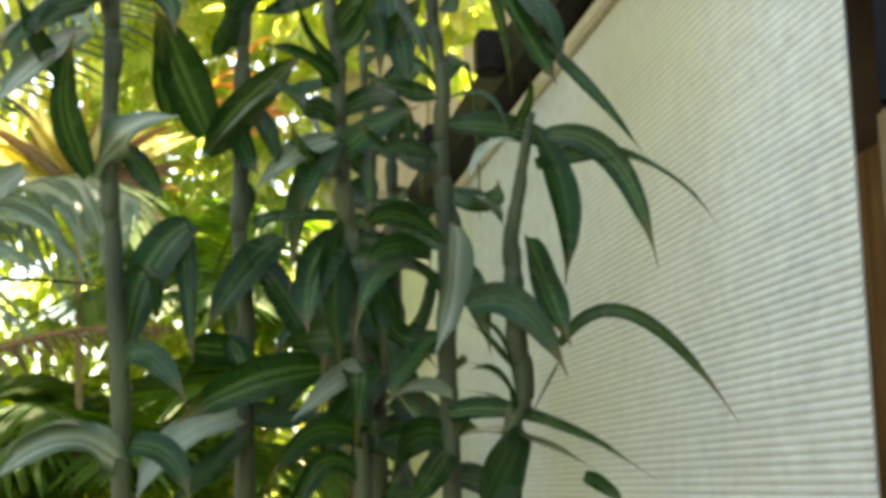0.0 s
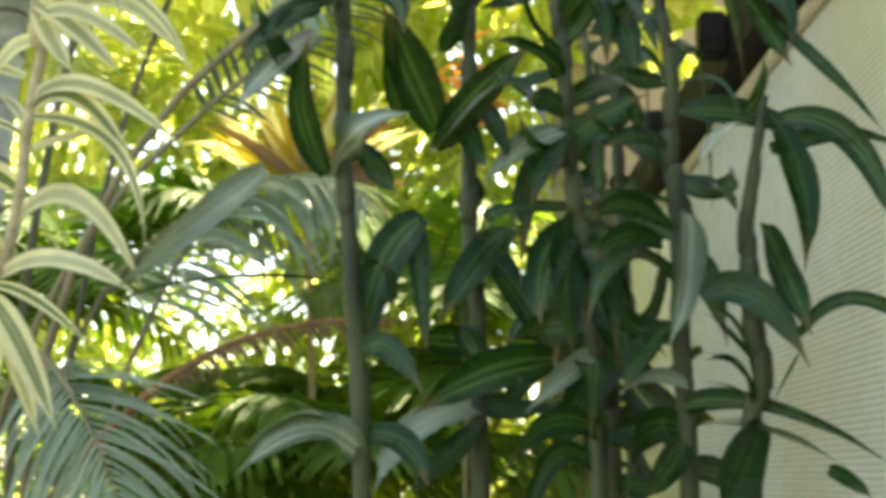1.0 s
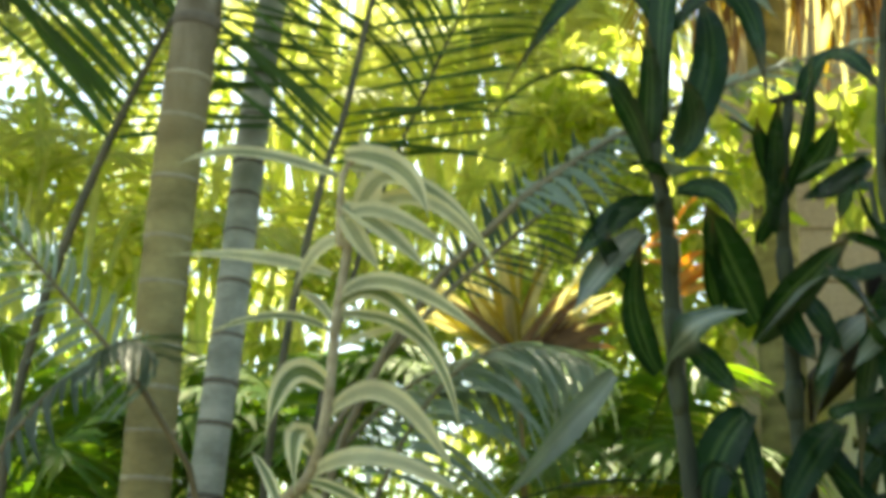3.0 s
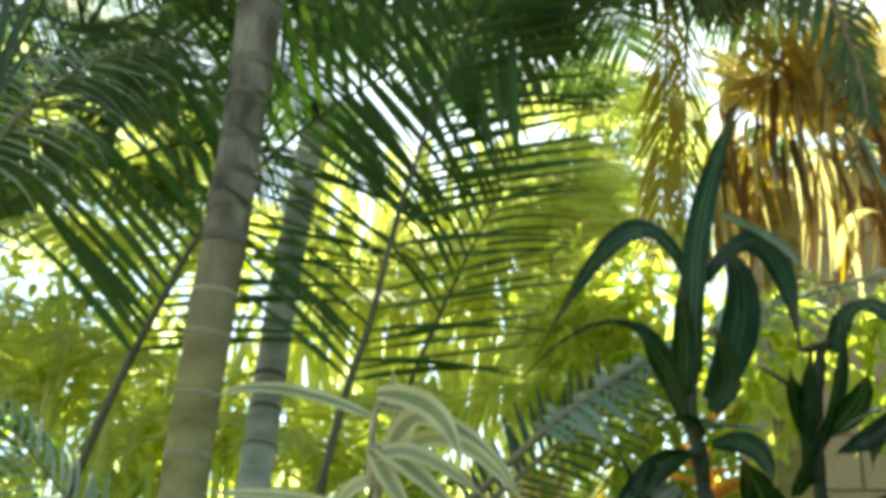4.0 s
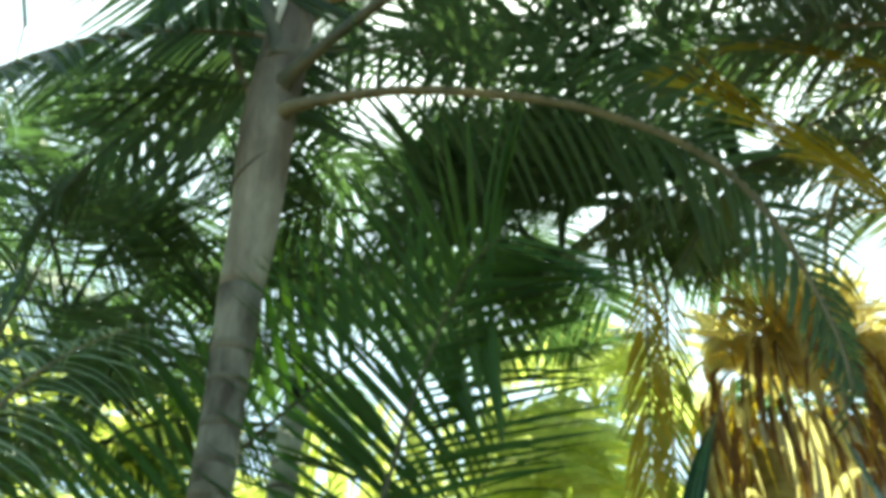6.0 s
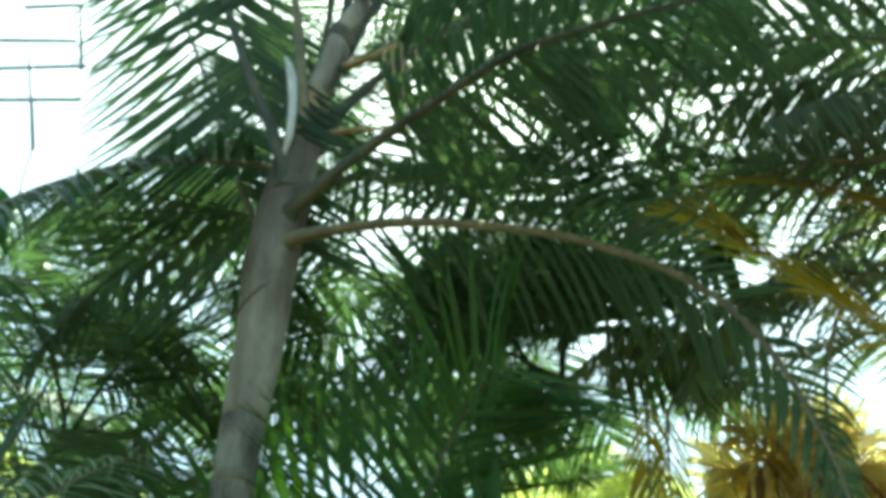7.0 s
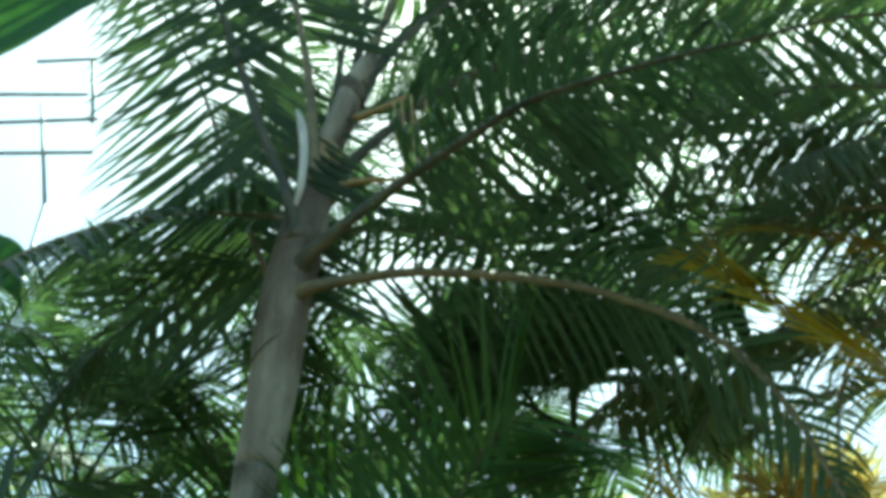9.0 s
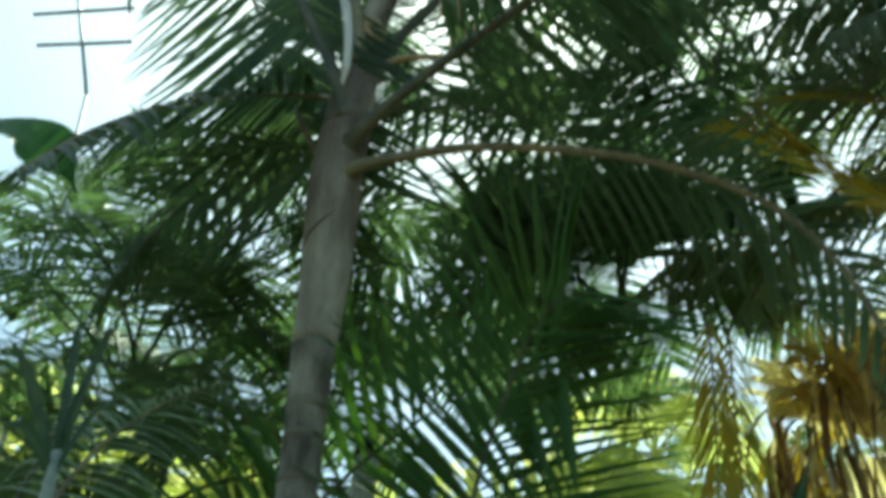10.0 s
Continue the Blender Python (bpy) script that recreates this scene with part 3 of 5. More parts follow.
def make_blocks():
    v, f = box_data((0.004, -0.025, 0.004), (0.556, 0.0, 0.276))
    bm = bmesh.new()
    vs = [bm.verts.new(p) for p in v]
    for q in f:
        bm.faces.new([vs[i] for i in q])
    bmesh.ops.recalc_face_normals(bm, faces=bm.faces)
    bmesh.ops.bevel(bm, geom=list(bm.edges), offset=0.008, segments=1, affect="EDGES")
    me = bpy.data.meshes.new("block")
    bm.to_mesh(me)
    bm.free()
    me.materials.append(M_CREAM)
    for row in range(18):
        for c in range(5):
            ob = bpy.data.objects.new("block", me)
            scene.collection.objects.link(ob)
            ob.parent = cream_wall
            ob.matrix_basis = HOUSE @ Matrix.Translation((WALL_OFF - 0.30 + 0.56 * c + (0.28 if row % 2 else 0), WALL_FAR + 0.13, 0.28 * row))


# ---- the two palms with ringed trunks ----
def trunk_line(points, radii, count):
    line = spline(points, count)
    zs = [p[2] for p in points]
    return line, np.interp(line[:, 2], zs, radii)


palm = thing("palm", "tall slender palm with a ringed grey-tan trunk and arching green fronds", "palm tree")
T1 = [(-0.86, 3.00, -0.08), (-0.806, 2.99, 1.76), (-0.788, 2.95, 2.51), (-0.764, 2.92, 2.90), (-0.744, 2.90, 3.15), (-0.728, 2.89, 3.47), (-0.712, 2.87, 3.80),
      (-0.690, 2.85, 4.05), (-0.680, 2.83, 4.32), (-0.668, 2.83, 4.48), (-0.650, 2.82, 4.61), (-0.632, 2.81, 4.76), (-0.606, 2.80, 4.93), (-0.580, 2.79, 5.07),
      (-0.547, 2.78, 5.18), (-0.506, 2.77, 5.37), (-0.469, 2.76, 5.46), (-0.437, 2.76, 5.575)]
R1 = [0.075, 0.060, 0.0575, 0.058, 0.057, 0.055, 0.063, 0.072, 0.082, 0.0815, 0.0775, 0.073, 0.056, 0.052, 0.049, 0.047, 0.040, 0.022]
line, rad = trunk_line(T1[:7], R1[:7], 120)
rad = rad * np.array([1 + 0.012 * math.sin(37 * p[2]) + 0.01 * math.sin(91 * p[2] + 1) for p in line])
tube("trunk", line, rad, M_TRUNK_TALL, palm, "", 20)
z = 0.5
rz = random.Random(3)
while z < 3.72:
    i = int(np.argmin(np.abs(line[:, 2] - z)))
    high = z > 3.0
    h = rz.uniform(0.010, 0.020) if high else rz.uniform(0.004, 0.007)
    c = line[i]
    t = unit(line[min(i + 1, 119)] - line[max(i - 1, 0)])
    c = c + np.array((0, 0, rz.uniform(-0.01, 0.01)))
    seg = [c - t * h, c - t * h * 0.4, c + t * h * 0.4, c + t * h]
    tube("leaf_scar", seg, [rad[i] * 0.992, rad[i] * 1.03, rad[i] * 1.025, rad[i] * 0.992], M_SCAR if high else M_SCAR_PALE, palm, "", 20)
    z += rz.uniform(0.085, 0.15)
line, rad = trunk_line(T1[6:], R1[6:], 80)
tube("crownshaft", line, rad, M_SHAFT, palm, "smooth tan crownshaft", 24)


def sheath_band(z0, z1, wide, tilt, mat, label):
    """A slanted edge of an old leaf sheath round the crownshaft."""
    cs = [np.array((np.interp(q, line[:, 2], line[:, 0]), np.interp(q, line[:, 2], line[:, 1]), q)) for q in np.linspace(z0, z1, 6)]
    rs = [np.interp(q, line[:, 2], rad) * k for q, k in zip(np.linspace(z0, z1, 6), (0.99, wide, wide * 1.02, wide * 1.02, wide, 0.99))]
    v, f = tube_data(cs, rs, 24)
    v = [p + np.array((0, 0, tilt * (p[0] - cs[2][0]))) for p in v]
    link_mesh("sheath_collar", v, f, mat, None, palm, label)


sheath_band(4.60, 4.65, 1.03, 0.25, M_SCAR, "dark withered sheath collar")
sheath_band(4.86, 4.92, 1.06, -0.3, M_SCAR, "dark withered sheath collar")
sheath_band(4.95, 5.07, 1.04, -0.5, M_SHEATH, "orange-tan sheath edge")
sheath_band(5.31, 5.38, 1.04, -0.6, M_SCAR, "blackened sheath collar")
sheath_band(4.20, 4.212, 1.015, 0.9, M_SCAR, "slanted seam of the crownshaft")
tube("leaf_sheath", spline([(-0.668, 2.74, 4.70), (-0.650, 2.715, 4.80), (-0.652, 2.715, 4.965), (-0.672, 2.72, 5.12), (-0.694, 2.73, 5.19)], 14),
     np.interp(np.linspace(0, 1, 14), (0, 0.2, 0.7, 1), (0.004, 0.013, 0.018, 0.006)), M_PALE_SHEATH, palm, "pale torn sheath edge", 10, 0.45)

F = dict(length=0.56, width=0.024, n=46)
frond(palm, [(-0.644, 2.800, 4.387), (-0.567, 2.740, 4.385), (-0.309, 2.660, 4.366), (-0.065, 2.580, 4.288), (0.166, 2.520, 4.194), (0.310, 2.480, 4.104), (0.442, 2.440, 3.996), (0.562, 2.410, 3.854), (0.649, 2.400, 3.685), (0.702, 2.400, 3.514), (0.738, 2.400, 3.356), (0.742, 2.400, 3.216)], seed=1, up=(0.1, 0.2, 1), radii=(0.05, 0.026, 0.018, 0.015, 0.005), start=0.13, spread=(74, 32), droop=0.05, hang=0.10, sags=(1, 1, 2, 2), taper=0.62, **dict(F, length=0.44, width=0.020, n=54))
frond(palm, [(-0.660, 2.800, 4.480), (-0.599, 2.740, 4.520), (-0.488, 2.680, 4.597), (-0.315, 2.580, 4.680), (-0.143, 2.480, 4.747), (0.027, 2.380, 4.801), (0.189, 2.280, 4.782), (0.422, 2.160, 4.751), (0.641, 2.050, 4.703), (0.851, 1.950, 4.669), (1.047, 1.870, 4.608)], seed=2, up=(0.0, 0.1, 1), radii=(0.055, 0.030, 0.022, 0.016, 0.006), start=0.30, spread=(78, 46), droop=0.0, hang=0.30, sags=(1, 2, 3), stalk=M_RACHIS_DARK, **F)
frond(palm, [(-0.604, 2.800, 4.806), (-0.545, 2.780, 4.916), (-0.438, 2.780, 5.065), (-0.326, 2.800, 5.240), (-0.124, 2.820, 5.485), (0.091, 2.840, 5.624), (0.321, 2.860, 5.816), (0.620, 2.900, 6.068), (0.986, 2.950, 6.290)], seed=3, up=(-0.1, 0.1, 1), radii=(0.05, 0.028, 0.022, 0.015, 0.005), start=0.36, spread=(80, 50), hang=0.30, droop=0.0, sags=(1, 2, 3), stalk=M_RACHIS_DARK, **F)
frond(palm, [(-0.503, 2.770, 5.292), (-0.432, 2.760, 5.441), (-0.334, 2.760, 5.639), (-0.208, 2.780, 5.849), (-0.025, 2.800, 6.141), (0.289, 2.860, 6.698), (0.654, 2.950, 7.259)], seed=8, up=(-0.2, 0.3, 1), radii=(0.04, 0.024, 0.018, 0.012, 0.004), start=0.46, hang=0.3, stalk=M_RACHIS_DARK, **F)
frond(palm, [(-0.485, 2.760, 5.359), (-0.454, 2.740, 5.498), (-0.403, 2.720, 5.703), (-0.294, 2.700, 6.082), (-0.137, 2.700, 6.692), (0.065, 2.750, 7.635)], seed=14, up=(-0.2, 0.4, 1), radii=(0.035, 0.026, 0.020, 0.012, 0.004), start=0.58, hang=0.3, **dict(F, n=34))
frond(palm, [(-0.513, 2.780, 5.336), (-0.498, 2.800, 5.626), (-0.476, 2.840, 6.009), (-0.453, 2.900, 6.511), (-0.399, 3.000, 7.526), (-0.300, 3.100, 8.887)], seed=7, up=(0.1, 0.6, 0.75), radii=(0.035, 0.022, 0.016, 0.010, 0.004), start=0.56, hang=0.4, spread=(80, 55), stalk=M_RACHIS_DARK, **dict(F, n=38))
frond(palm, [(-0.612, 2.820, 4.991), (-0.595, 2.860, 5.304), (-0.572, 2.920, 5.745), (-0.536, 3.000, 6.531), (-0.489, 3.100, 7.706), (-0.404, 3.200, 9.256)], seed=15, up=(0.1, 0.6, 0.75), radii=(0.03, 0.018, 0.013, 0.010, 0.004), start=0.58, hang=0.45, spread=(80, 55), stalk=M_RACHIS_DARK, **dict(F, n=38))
frond(palm, [(-0.614, 2.760, 4.844), (-0.625, 2.740, 5.016), (-0.675, 2.740, 5.443), (-0.769, 2.760, 5.962), (-0.884, 2.800, 6.604), (-1.119, 2.900, 7.887)], seed=5, up=(-0.1, 0.6, 0.75), radii=(0.05, 0.030, 0.022, 0.014, 0.004), start=0.48, hang=1.0, spread=(85, 58), droop=0.0, **dict(F, n=40))
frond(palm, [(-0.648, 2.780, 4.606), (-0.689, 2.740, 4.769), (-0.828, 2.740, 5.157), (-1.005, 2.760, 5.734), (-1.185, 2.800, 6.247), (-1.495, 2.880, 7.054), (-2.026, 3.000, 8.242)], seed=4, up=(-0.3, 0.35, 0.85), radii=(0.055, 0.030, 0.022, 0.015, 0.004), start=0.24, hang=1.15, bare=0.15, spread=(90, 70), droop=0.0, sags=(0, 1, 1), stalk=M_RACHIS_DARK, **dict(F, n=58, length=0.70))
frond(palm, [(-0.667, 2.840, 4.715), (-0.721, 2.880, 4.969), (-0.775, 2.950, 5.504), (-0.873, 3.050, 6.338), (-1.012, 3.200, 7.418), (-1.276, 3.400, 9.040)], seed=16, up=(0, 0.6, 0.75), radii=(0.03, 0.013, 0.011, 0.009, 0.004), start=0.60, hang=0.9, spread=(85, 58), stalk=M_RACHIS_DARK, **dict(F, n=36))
frond(palm, [(-0.671, 2.840, 4.376), (-0.753, 2.880, 4.564), (-0.882, 2.980, 4.958), (-1.036, 3.100, 5.477), (-1.264, 3.250, 6.156), (-1.616, 3.450, 6.985), (-2.105, 3.700, 7.875)], seed=9, up=(-0.2, 0.5, 0.8), radii=(0.04, 0.016, 0.013, 0.010, 0.004), start=0.16, hang=1.15, bare=0.1, spread=(90, 70), droop=0.0, sags=(0, 1, 1), **dict(F, n=56, length=0.72))
frond(palm, [(-0.662, 2.840, 4.741), (-0.746, 2.860, 4.798), (-0.869, 2.820, 4.771), (-1.030, 2.740, 4.685), (-1.161, 2.620, 4.530), (-1.269, 2.500, 4.346), (-1.354, 2.380, 4.144), (-1.422, 2.300, 3.970)], seed=6, up=(-0.1, -0.3, 0.95), radii=(0.03, 0.014, 0.012, 0.010, 0.004), start=0.15, hang=0.25, spread=(80, 52), sags=(1, 2), **dict(F, n=48, length=0.48))
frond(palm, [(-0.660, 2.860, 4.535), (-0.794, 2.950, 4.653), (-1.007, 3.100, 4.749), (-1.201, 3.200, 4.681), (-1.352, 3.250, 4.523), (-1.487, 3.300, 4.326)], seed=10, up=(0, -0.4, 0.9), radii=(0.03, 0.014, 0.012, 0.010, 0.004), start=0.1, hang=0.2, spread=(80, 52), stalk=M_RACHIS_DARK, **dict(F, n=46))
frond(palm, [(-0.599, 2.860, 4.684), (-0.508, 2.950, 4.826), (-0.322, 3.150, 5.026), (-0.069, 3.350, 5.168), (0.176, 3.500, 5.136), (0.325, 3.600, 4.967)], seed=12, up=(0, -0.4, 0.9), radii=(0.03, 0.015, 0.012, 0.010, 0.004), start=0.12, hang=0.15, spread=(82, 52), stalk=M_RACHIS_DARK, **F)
frond(palm, [(-0.583, 2.860, 4.868), (-0.452, 3.000, 5.313), (-0.246, 3.250, 5.916), (0.064, 3.500, 6.432), (0.476, 3.750, 6.761), (0.826, 3.900, 6.735)], seed=11, up=(0, -0.5, 0.9), radii=(0.03, 0.016, 0.012, 0.010, 0.004), start=0.15, hang=0.2, **F)
frond(palm, [(-0.498, 2.800, 5.297), (-0.341, 3.000, 6.005), (-0.048, 3.200, 6.578), (0.481, 3.450, 7.196), (1.165, 3.700, 7.758)], seed=17, up=(0, 0, 1), radii=(0.03, 0.018, 0.014, 0.010, 0.004), start=0.2, hang=0.25, stalk=M_RACHIS_DARK, **F)
for line in ([(-0.551, 2.780, 4.853), (-0.463, 2.700, 4.802), (-0.335, 2.650, 4.760)], [(-0.497, 2.760, 5.180), (-0.421, 2.700, 5.155), (-0.316, 2.660, 5.185)]):
    tube("flower_stalk", spline(line, 10), np.linspace(0.016, 0.007, 10), M_SHEATH, palm, "pale spent flower stalk", 8)
for x, z0, z1 in ((-0.332, 5.163, 4.797), (-0.302, 5.194, 4.811), (-0.282, 5.105, 4.745), (-0.252, 5.165, 4.879), (-0.36, 5.15, 4.95)):
    tube("dry_strand", spline([(x, 2.66, z0), (x + 0.012, 2.65, (z0 + z1) / 2), (x + 0.014, 2.66, z1)], 8), [0.004] * 8, M_SHEATH, palm, "pale hanging dry strand", 5)

palm2 = thing("palm", "grey ringed palm trunk with a dark cut-off top", "palm tree")
T2 = [(-0.80, 3.30, -0.08), (-0.729, 3.35, 1.77), (-0.690, 3.37, 2.40), (-0.662, 3.41, 2.95), (-0.646, 3.45, 3.26), (-0.600, 3.48, 3.80)]
line, rad = trunk_line(T2, [0.056, 0.047, 0.046, 0.045, 0.044, 0.040], 100)
tube("trunk", line, rad, M_TRUNK_GREY, palm2, "", 18)
z = 0.6
while z < 3.7:
    i = int(np.argmin(np.abs(line[:, 2] - z)))
    h = rz.uniform(0.004, 0.010)
    t = unit(line[min(i + 1, 99)] - line[max(i - 1, 0)])
    c = line[i]
    tube("leaf_scar", [c - t * h, c - t * h * 0.4, c + t * h * 0.4, c + t * h], [rad[i] * 0.995, rad[i] * 1.05, rad[i] * 1.04, rad[i] * 0.995], M_SCAR, palm2, "", 18)
    z += rz.uniform(0.09, 0.17)
tube("cut_top", [(-0.600, 3.48, 3.79), (-0.597, 3.478, 3.82), (-0.590, 3.475, 3.87)], [0.042, 0.040, 0.022], M_BEAM, palm2, "dark rotten stump end", 14)

# ---- low fronds among the trunks ----
young = thing("young_palm", "clump of young palms with bright green feather fronds", "palm tree")
frond(young, [(-0.450, 3.020, 2.627), (-0.417, 3.000, 2.774), (-0.374, 2.980, 2.912), (-0.314, 2.940, 3.200), (-0.278, 2.920, 3.327), (-0.240, 2.880, 3.459), (-0.193, 2.840, 3.576), (-0.140, 2.780, 3.701), (-0.079, 2.700, 3.776), (0.002, 2.620, 3.821)], n=42, length=0.62, width=0.024, least=0.72, up=(0.25, -1, 0.1), start=0.10, spread=(66, 50), droop=0.0, hang=0.0,
      sags=(0, 0, 1), mat=M_PALM_LIGHT, seed=21, root=(-0.50, 3.15, -0.05), stalk=M_RACHIS_DARK, radius=0.010)
frond(young, [(-1.082, 3.200, 2.673), (-1.019, 3.180, 2.851), (-0.967, 3.160, 2.975), (-0.915, 3.150, 3.100), (-0.848, 3.140, 3.246), (-0.734, 3.140, 3.422), (-0.601, 3.120, 3.560), (-0.466, 3.050, 3.635), (-0.315, 2.980, 3.699), (-0.159, 2.900, 3.741), (-0.008, 2.820, 3.752)], n=36, length=0.64, width=0.029, least=0.75, up=(0.1, -1, 0.15), start=0.12, spread=(58, 84), droop=0.0, hang=0.0,
      sags=(0, 0, 1), mat=M_PALM_LIGHT, seed=22, root=(-1.05, 3.25, -0.05), stalk=M_RACHIS_DARK, radius=0.012)
frond(young, (-0.28, 3.60, 2.94), (-0.12, 3.60, 3.36), (0.10, 3.60, 3.85), n=16, length=0.42, width=0.02, up=(0.2, -1, 0.2), start=0.3, spread=(55, 40), mat=M_PALM_LIGHT,
      seed=23, root=(-0.5, 3.7, -0.05), stalk=M_RACHIS_DARK, radius=0.008)
frond(young, (-0.12, 2.60, 2.35), (0.07, 2.60, 2.52), (0.28, 2.60, 2.69), n=22, length=0.20, width=0.016, up=(-0.5, -1, 0.4), start=0.0, spread=(70, 45),
      seed=24, root=(-0.55, 2.9, -0.05), radius=0.007)
side_palm = thing("young_palm", "low palm with drooping silvery green fronds beside the trunks", "palm tree")
frond(side_palm, (-1.73, 3.30, 3.23), (-1.51, 3.30, 3.93), (-1.33, 3.30, 4.53), n=26, length=0.5, width=0.024, up=(0.5, -1, 0.3), start=0.0, seed=25, root=(-1.6, 3.3, -0.05), stalk=M_RACHIS_DARK, radius=0.011)
frond(side_palm, (-1.36, 2.80, 3.23), (-1.22, 2.90, 3.57), (-1.00, 3.10, 3.84), n=26, length=0.30, width=0.018, up=(0.4, -0.6, 1), start=0.0, sags=(2, 3, 4), mat=M_SILVER, seed=26, root=(-1.55, 3.2, -0.05), radius=0.009)
frond(side_palm, (-0.72, 2.50, 2.10), (-0.87, 2.40, 2.27), (-1.05, 2.30, 2.46), n=24, length=0.20, width=0.012, up=(0.5, -0.7, 0.7), start=0.0, sags=(1, 2), mat=M_SILVER, seed=27, root=(-1.5, 3.1, -0.05), radius=0.007)
frond(side_palm, [(-1.036, 2.600, 1.978), (-0.923, 2.550, 2.105), (-0.829, 2.500, 2.173), (-0.757, 2.460, 2.198), (-0.698, 2.440, 2.172)], n=22, length=0.24, width=0.018, up=(0.2, -0.5, 0.9), start=0.05, hang=0.3, sags=(1, 2), mat=M_PALM, seed=34, radius=0.006)
low_palm = thing("young_palm", "low palm with fine glossy fronds near the ground", "palm tree")
frond(low_palm, (-0.01, 2.30, 2.44), (0.32, 2.25, 2.64), (0.76, 2.20, 2.78), n=46, length=0.18, width=0.020, up=(0, -0.6, 1), start=0.0, sags=(1, 2, 3), mat=M_SILVER, seed=28, root=(-0.3, 2.5, -0.05), radius=0.008)
frond(low_palm, (-0.34, 2.20, 1.79), (-0.27, 2.10, 1.70), (-0.20, 2.00, 1.57), n=22, length=0.27, width=0.013, up=(-0.25, -0.75, 0.75), start=0.0, spread=(62, 38), droop=0.15, sags=(2, 3), mat=M_SILVER, seed=29, root=(-0.5, 2.5, -0.05), radius=0.006)
frond(low_palm, (-0.26, 3.40, 2.04), (-0.02, 3.40, 2.37), (0.28, 3.30, 2.34), n=40, length=0.42, width=0.024, up=(0, -0.3, 1), start=0.0, sags=(2, 3, 4), mat=M_SILVER, seed=30, root=(-0.3, 3.3, -0.05), radius=0.008)
frond(low_palm, (-0.32, 3.70, 2.24), (-0.02, 3.65, 2.42), (0.28, 3.55, 2.34), n=26, length=0.42, width=0.022, up=(0, -0.3, 1), start=0.0, sags=(2, 3, 4), mat=M_SILVER, seed=32, root=(-0.25, 3.5, -0.05), radius=0.008)
frond(low_palm, (-0.21, 2.60, 1.76), (0.02, 2.60, 1.89), (0.30, 2.60, 1.92), n=40, length=0.09, width=0.009, up=(0, -0.4, 1), start=0.1, sags=(2, 3, 4), mat=M_BROWN, stalk=M_REDDISH, seed=31, root=(-0.4, 2.5, -0.05), radius=0.011, label="dry reddish-brown flower stalk")

# ---- palm by the house, with withered fronds ----
old_palm = thing("palm", "palm with golden withered fronds hanging round its crown", "palm tree")
line, rad = trunk_line([(1.22, 4.70, -0.05), (1.20, 4.65, 2.0), (1.22, 4.60, 4.2)], [0.12, 0.09, 0.08], 40)
tube("trunk", line, rad, M_TRUNK, old_palm, "", 16)
HEART = np.array((1.34, 4.42, 4.40))
for k in range(22):
    a = radians(8 + 7.4 * k + rng.uniform(-5, 5))
    h = np.array((math.cos(a), rng.uniform(-0.5, 0.1), math.sin(a)))
    L = rng.uniform(0.30, 0.44)
    m = HEART + h * 0.55 * L + np.array((0, -0.05, 0.05))
    t = HEART + h * L + np.array((0.05 * math.cos(a), -0.1, -0.05))
    frond(old_palm, HEART, m, t, n=9, length=0.30, width=0.040, start=0.10, spread=(48, 22), sags=(0, 0, 1), up=(0.2, -1, 0.3), mat=M_DEAD, stalk=M_SHEATH, radius=0.009, seed=60 + k,
          label="golden withered frond")
for k in range(60):
    a = radians(rng.uniform(5, 175))
    p = HEART + np.array((rng.uniform(-0.18, 0.18), -0.06, rng.uniform(-0.08, 0.16)))
    q = p + rng.uniform(0.25, 0.50) * np.array((math.cos(a), rng.uniform(-0.35, 0.2), math.sin(a)))
    blade(old_palm, p, (p + q) / 2 + np.array((0.03 * math.cos(a), 0, 0.05)), q, rng.uniform(0.030, 0.052), 1.0, M_DEAD, "", "dry_leaf", 0.4, 8)
for k in range(210):
    a = rng.uniform(0, 6.28)
    p = np.array((1.30 + 0.30 * math.cos(a), 4.40 + 0.20 * math.sin(a), 4.38 + rng.uniform(-0.22, 0.18)))
    q = p + np.array((0.06 * math.cos(a) + rng.uniform(-0.12, 0.12), 0.1 * math.sin(a) - 0.05, -rng.uniform(0.3, 0.72)))
    m = (p + q) / 2 + np.array((0.07 * math.cos(a), -0.04, 0.06))
    blade(old_palm, p, m, q, rng.uniform(0.012, 0.034), 1.0, (M_DEAD, M_BROWN, M_BROWN, M_GOLD, M_BROWN)[k % 5], "", "dry_leaf", 0.5, 8)
for p, m, q in (((0.927, 4.25, 3.723), (1.011, 4.20, 3.827), (1.091, 4.20, 3.604)), ((1.256, 4.12, 3.641), (1.321, 4.12, 3.835), (1.442, 4.12, 3.889)),
                ((1.262, 4.10, 4.557), (1.276, 4.08, 4.244), (1.317, 4.10, 3.877))):
    blade(old_palm, p, m, q, 0.045, 1.0, M_DEAD, "", "dry_leaf", 0.2, 12)
for k, (x, y) in enumerate(((0.585, 3.60), (0.68, 3.72))):
    frond(old_palm, (x, y, 4.42 + 0.03 * k), (x - 0.05, y - 0.05, 3.92), (x - 0.11 + 0.03 * k, y - 0.1, 3.38 + 0.05 * k), n=26, length=0.30, width=0.016, up=(0, -1, 0.2), start=0.03, spread=(30, 20), sags=(0, 1, 2),
          mat=M_GOLD if k % 2 == 0 else M_PALM_YELLOW, seed=80 + k, radius=0.007, label="yellow hanging frond")

side = thing("palm", "palm behind the house reaching over with long drooping fronds", "palm tree")
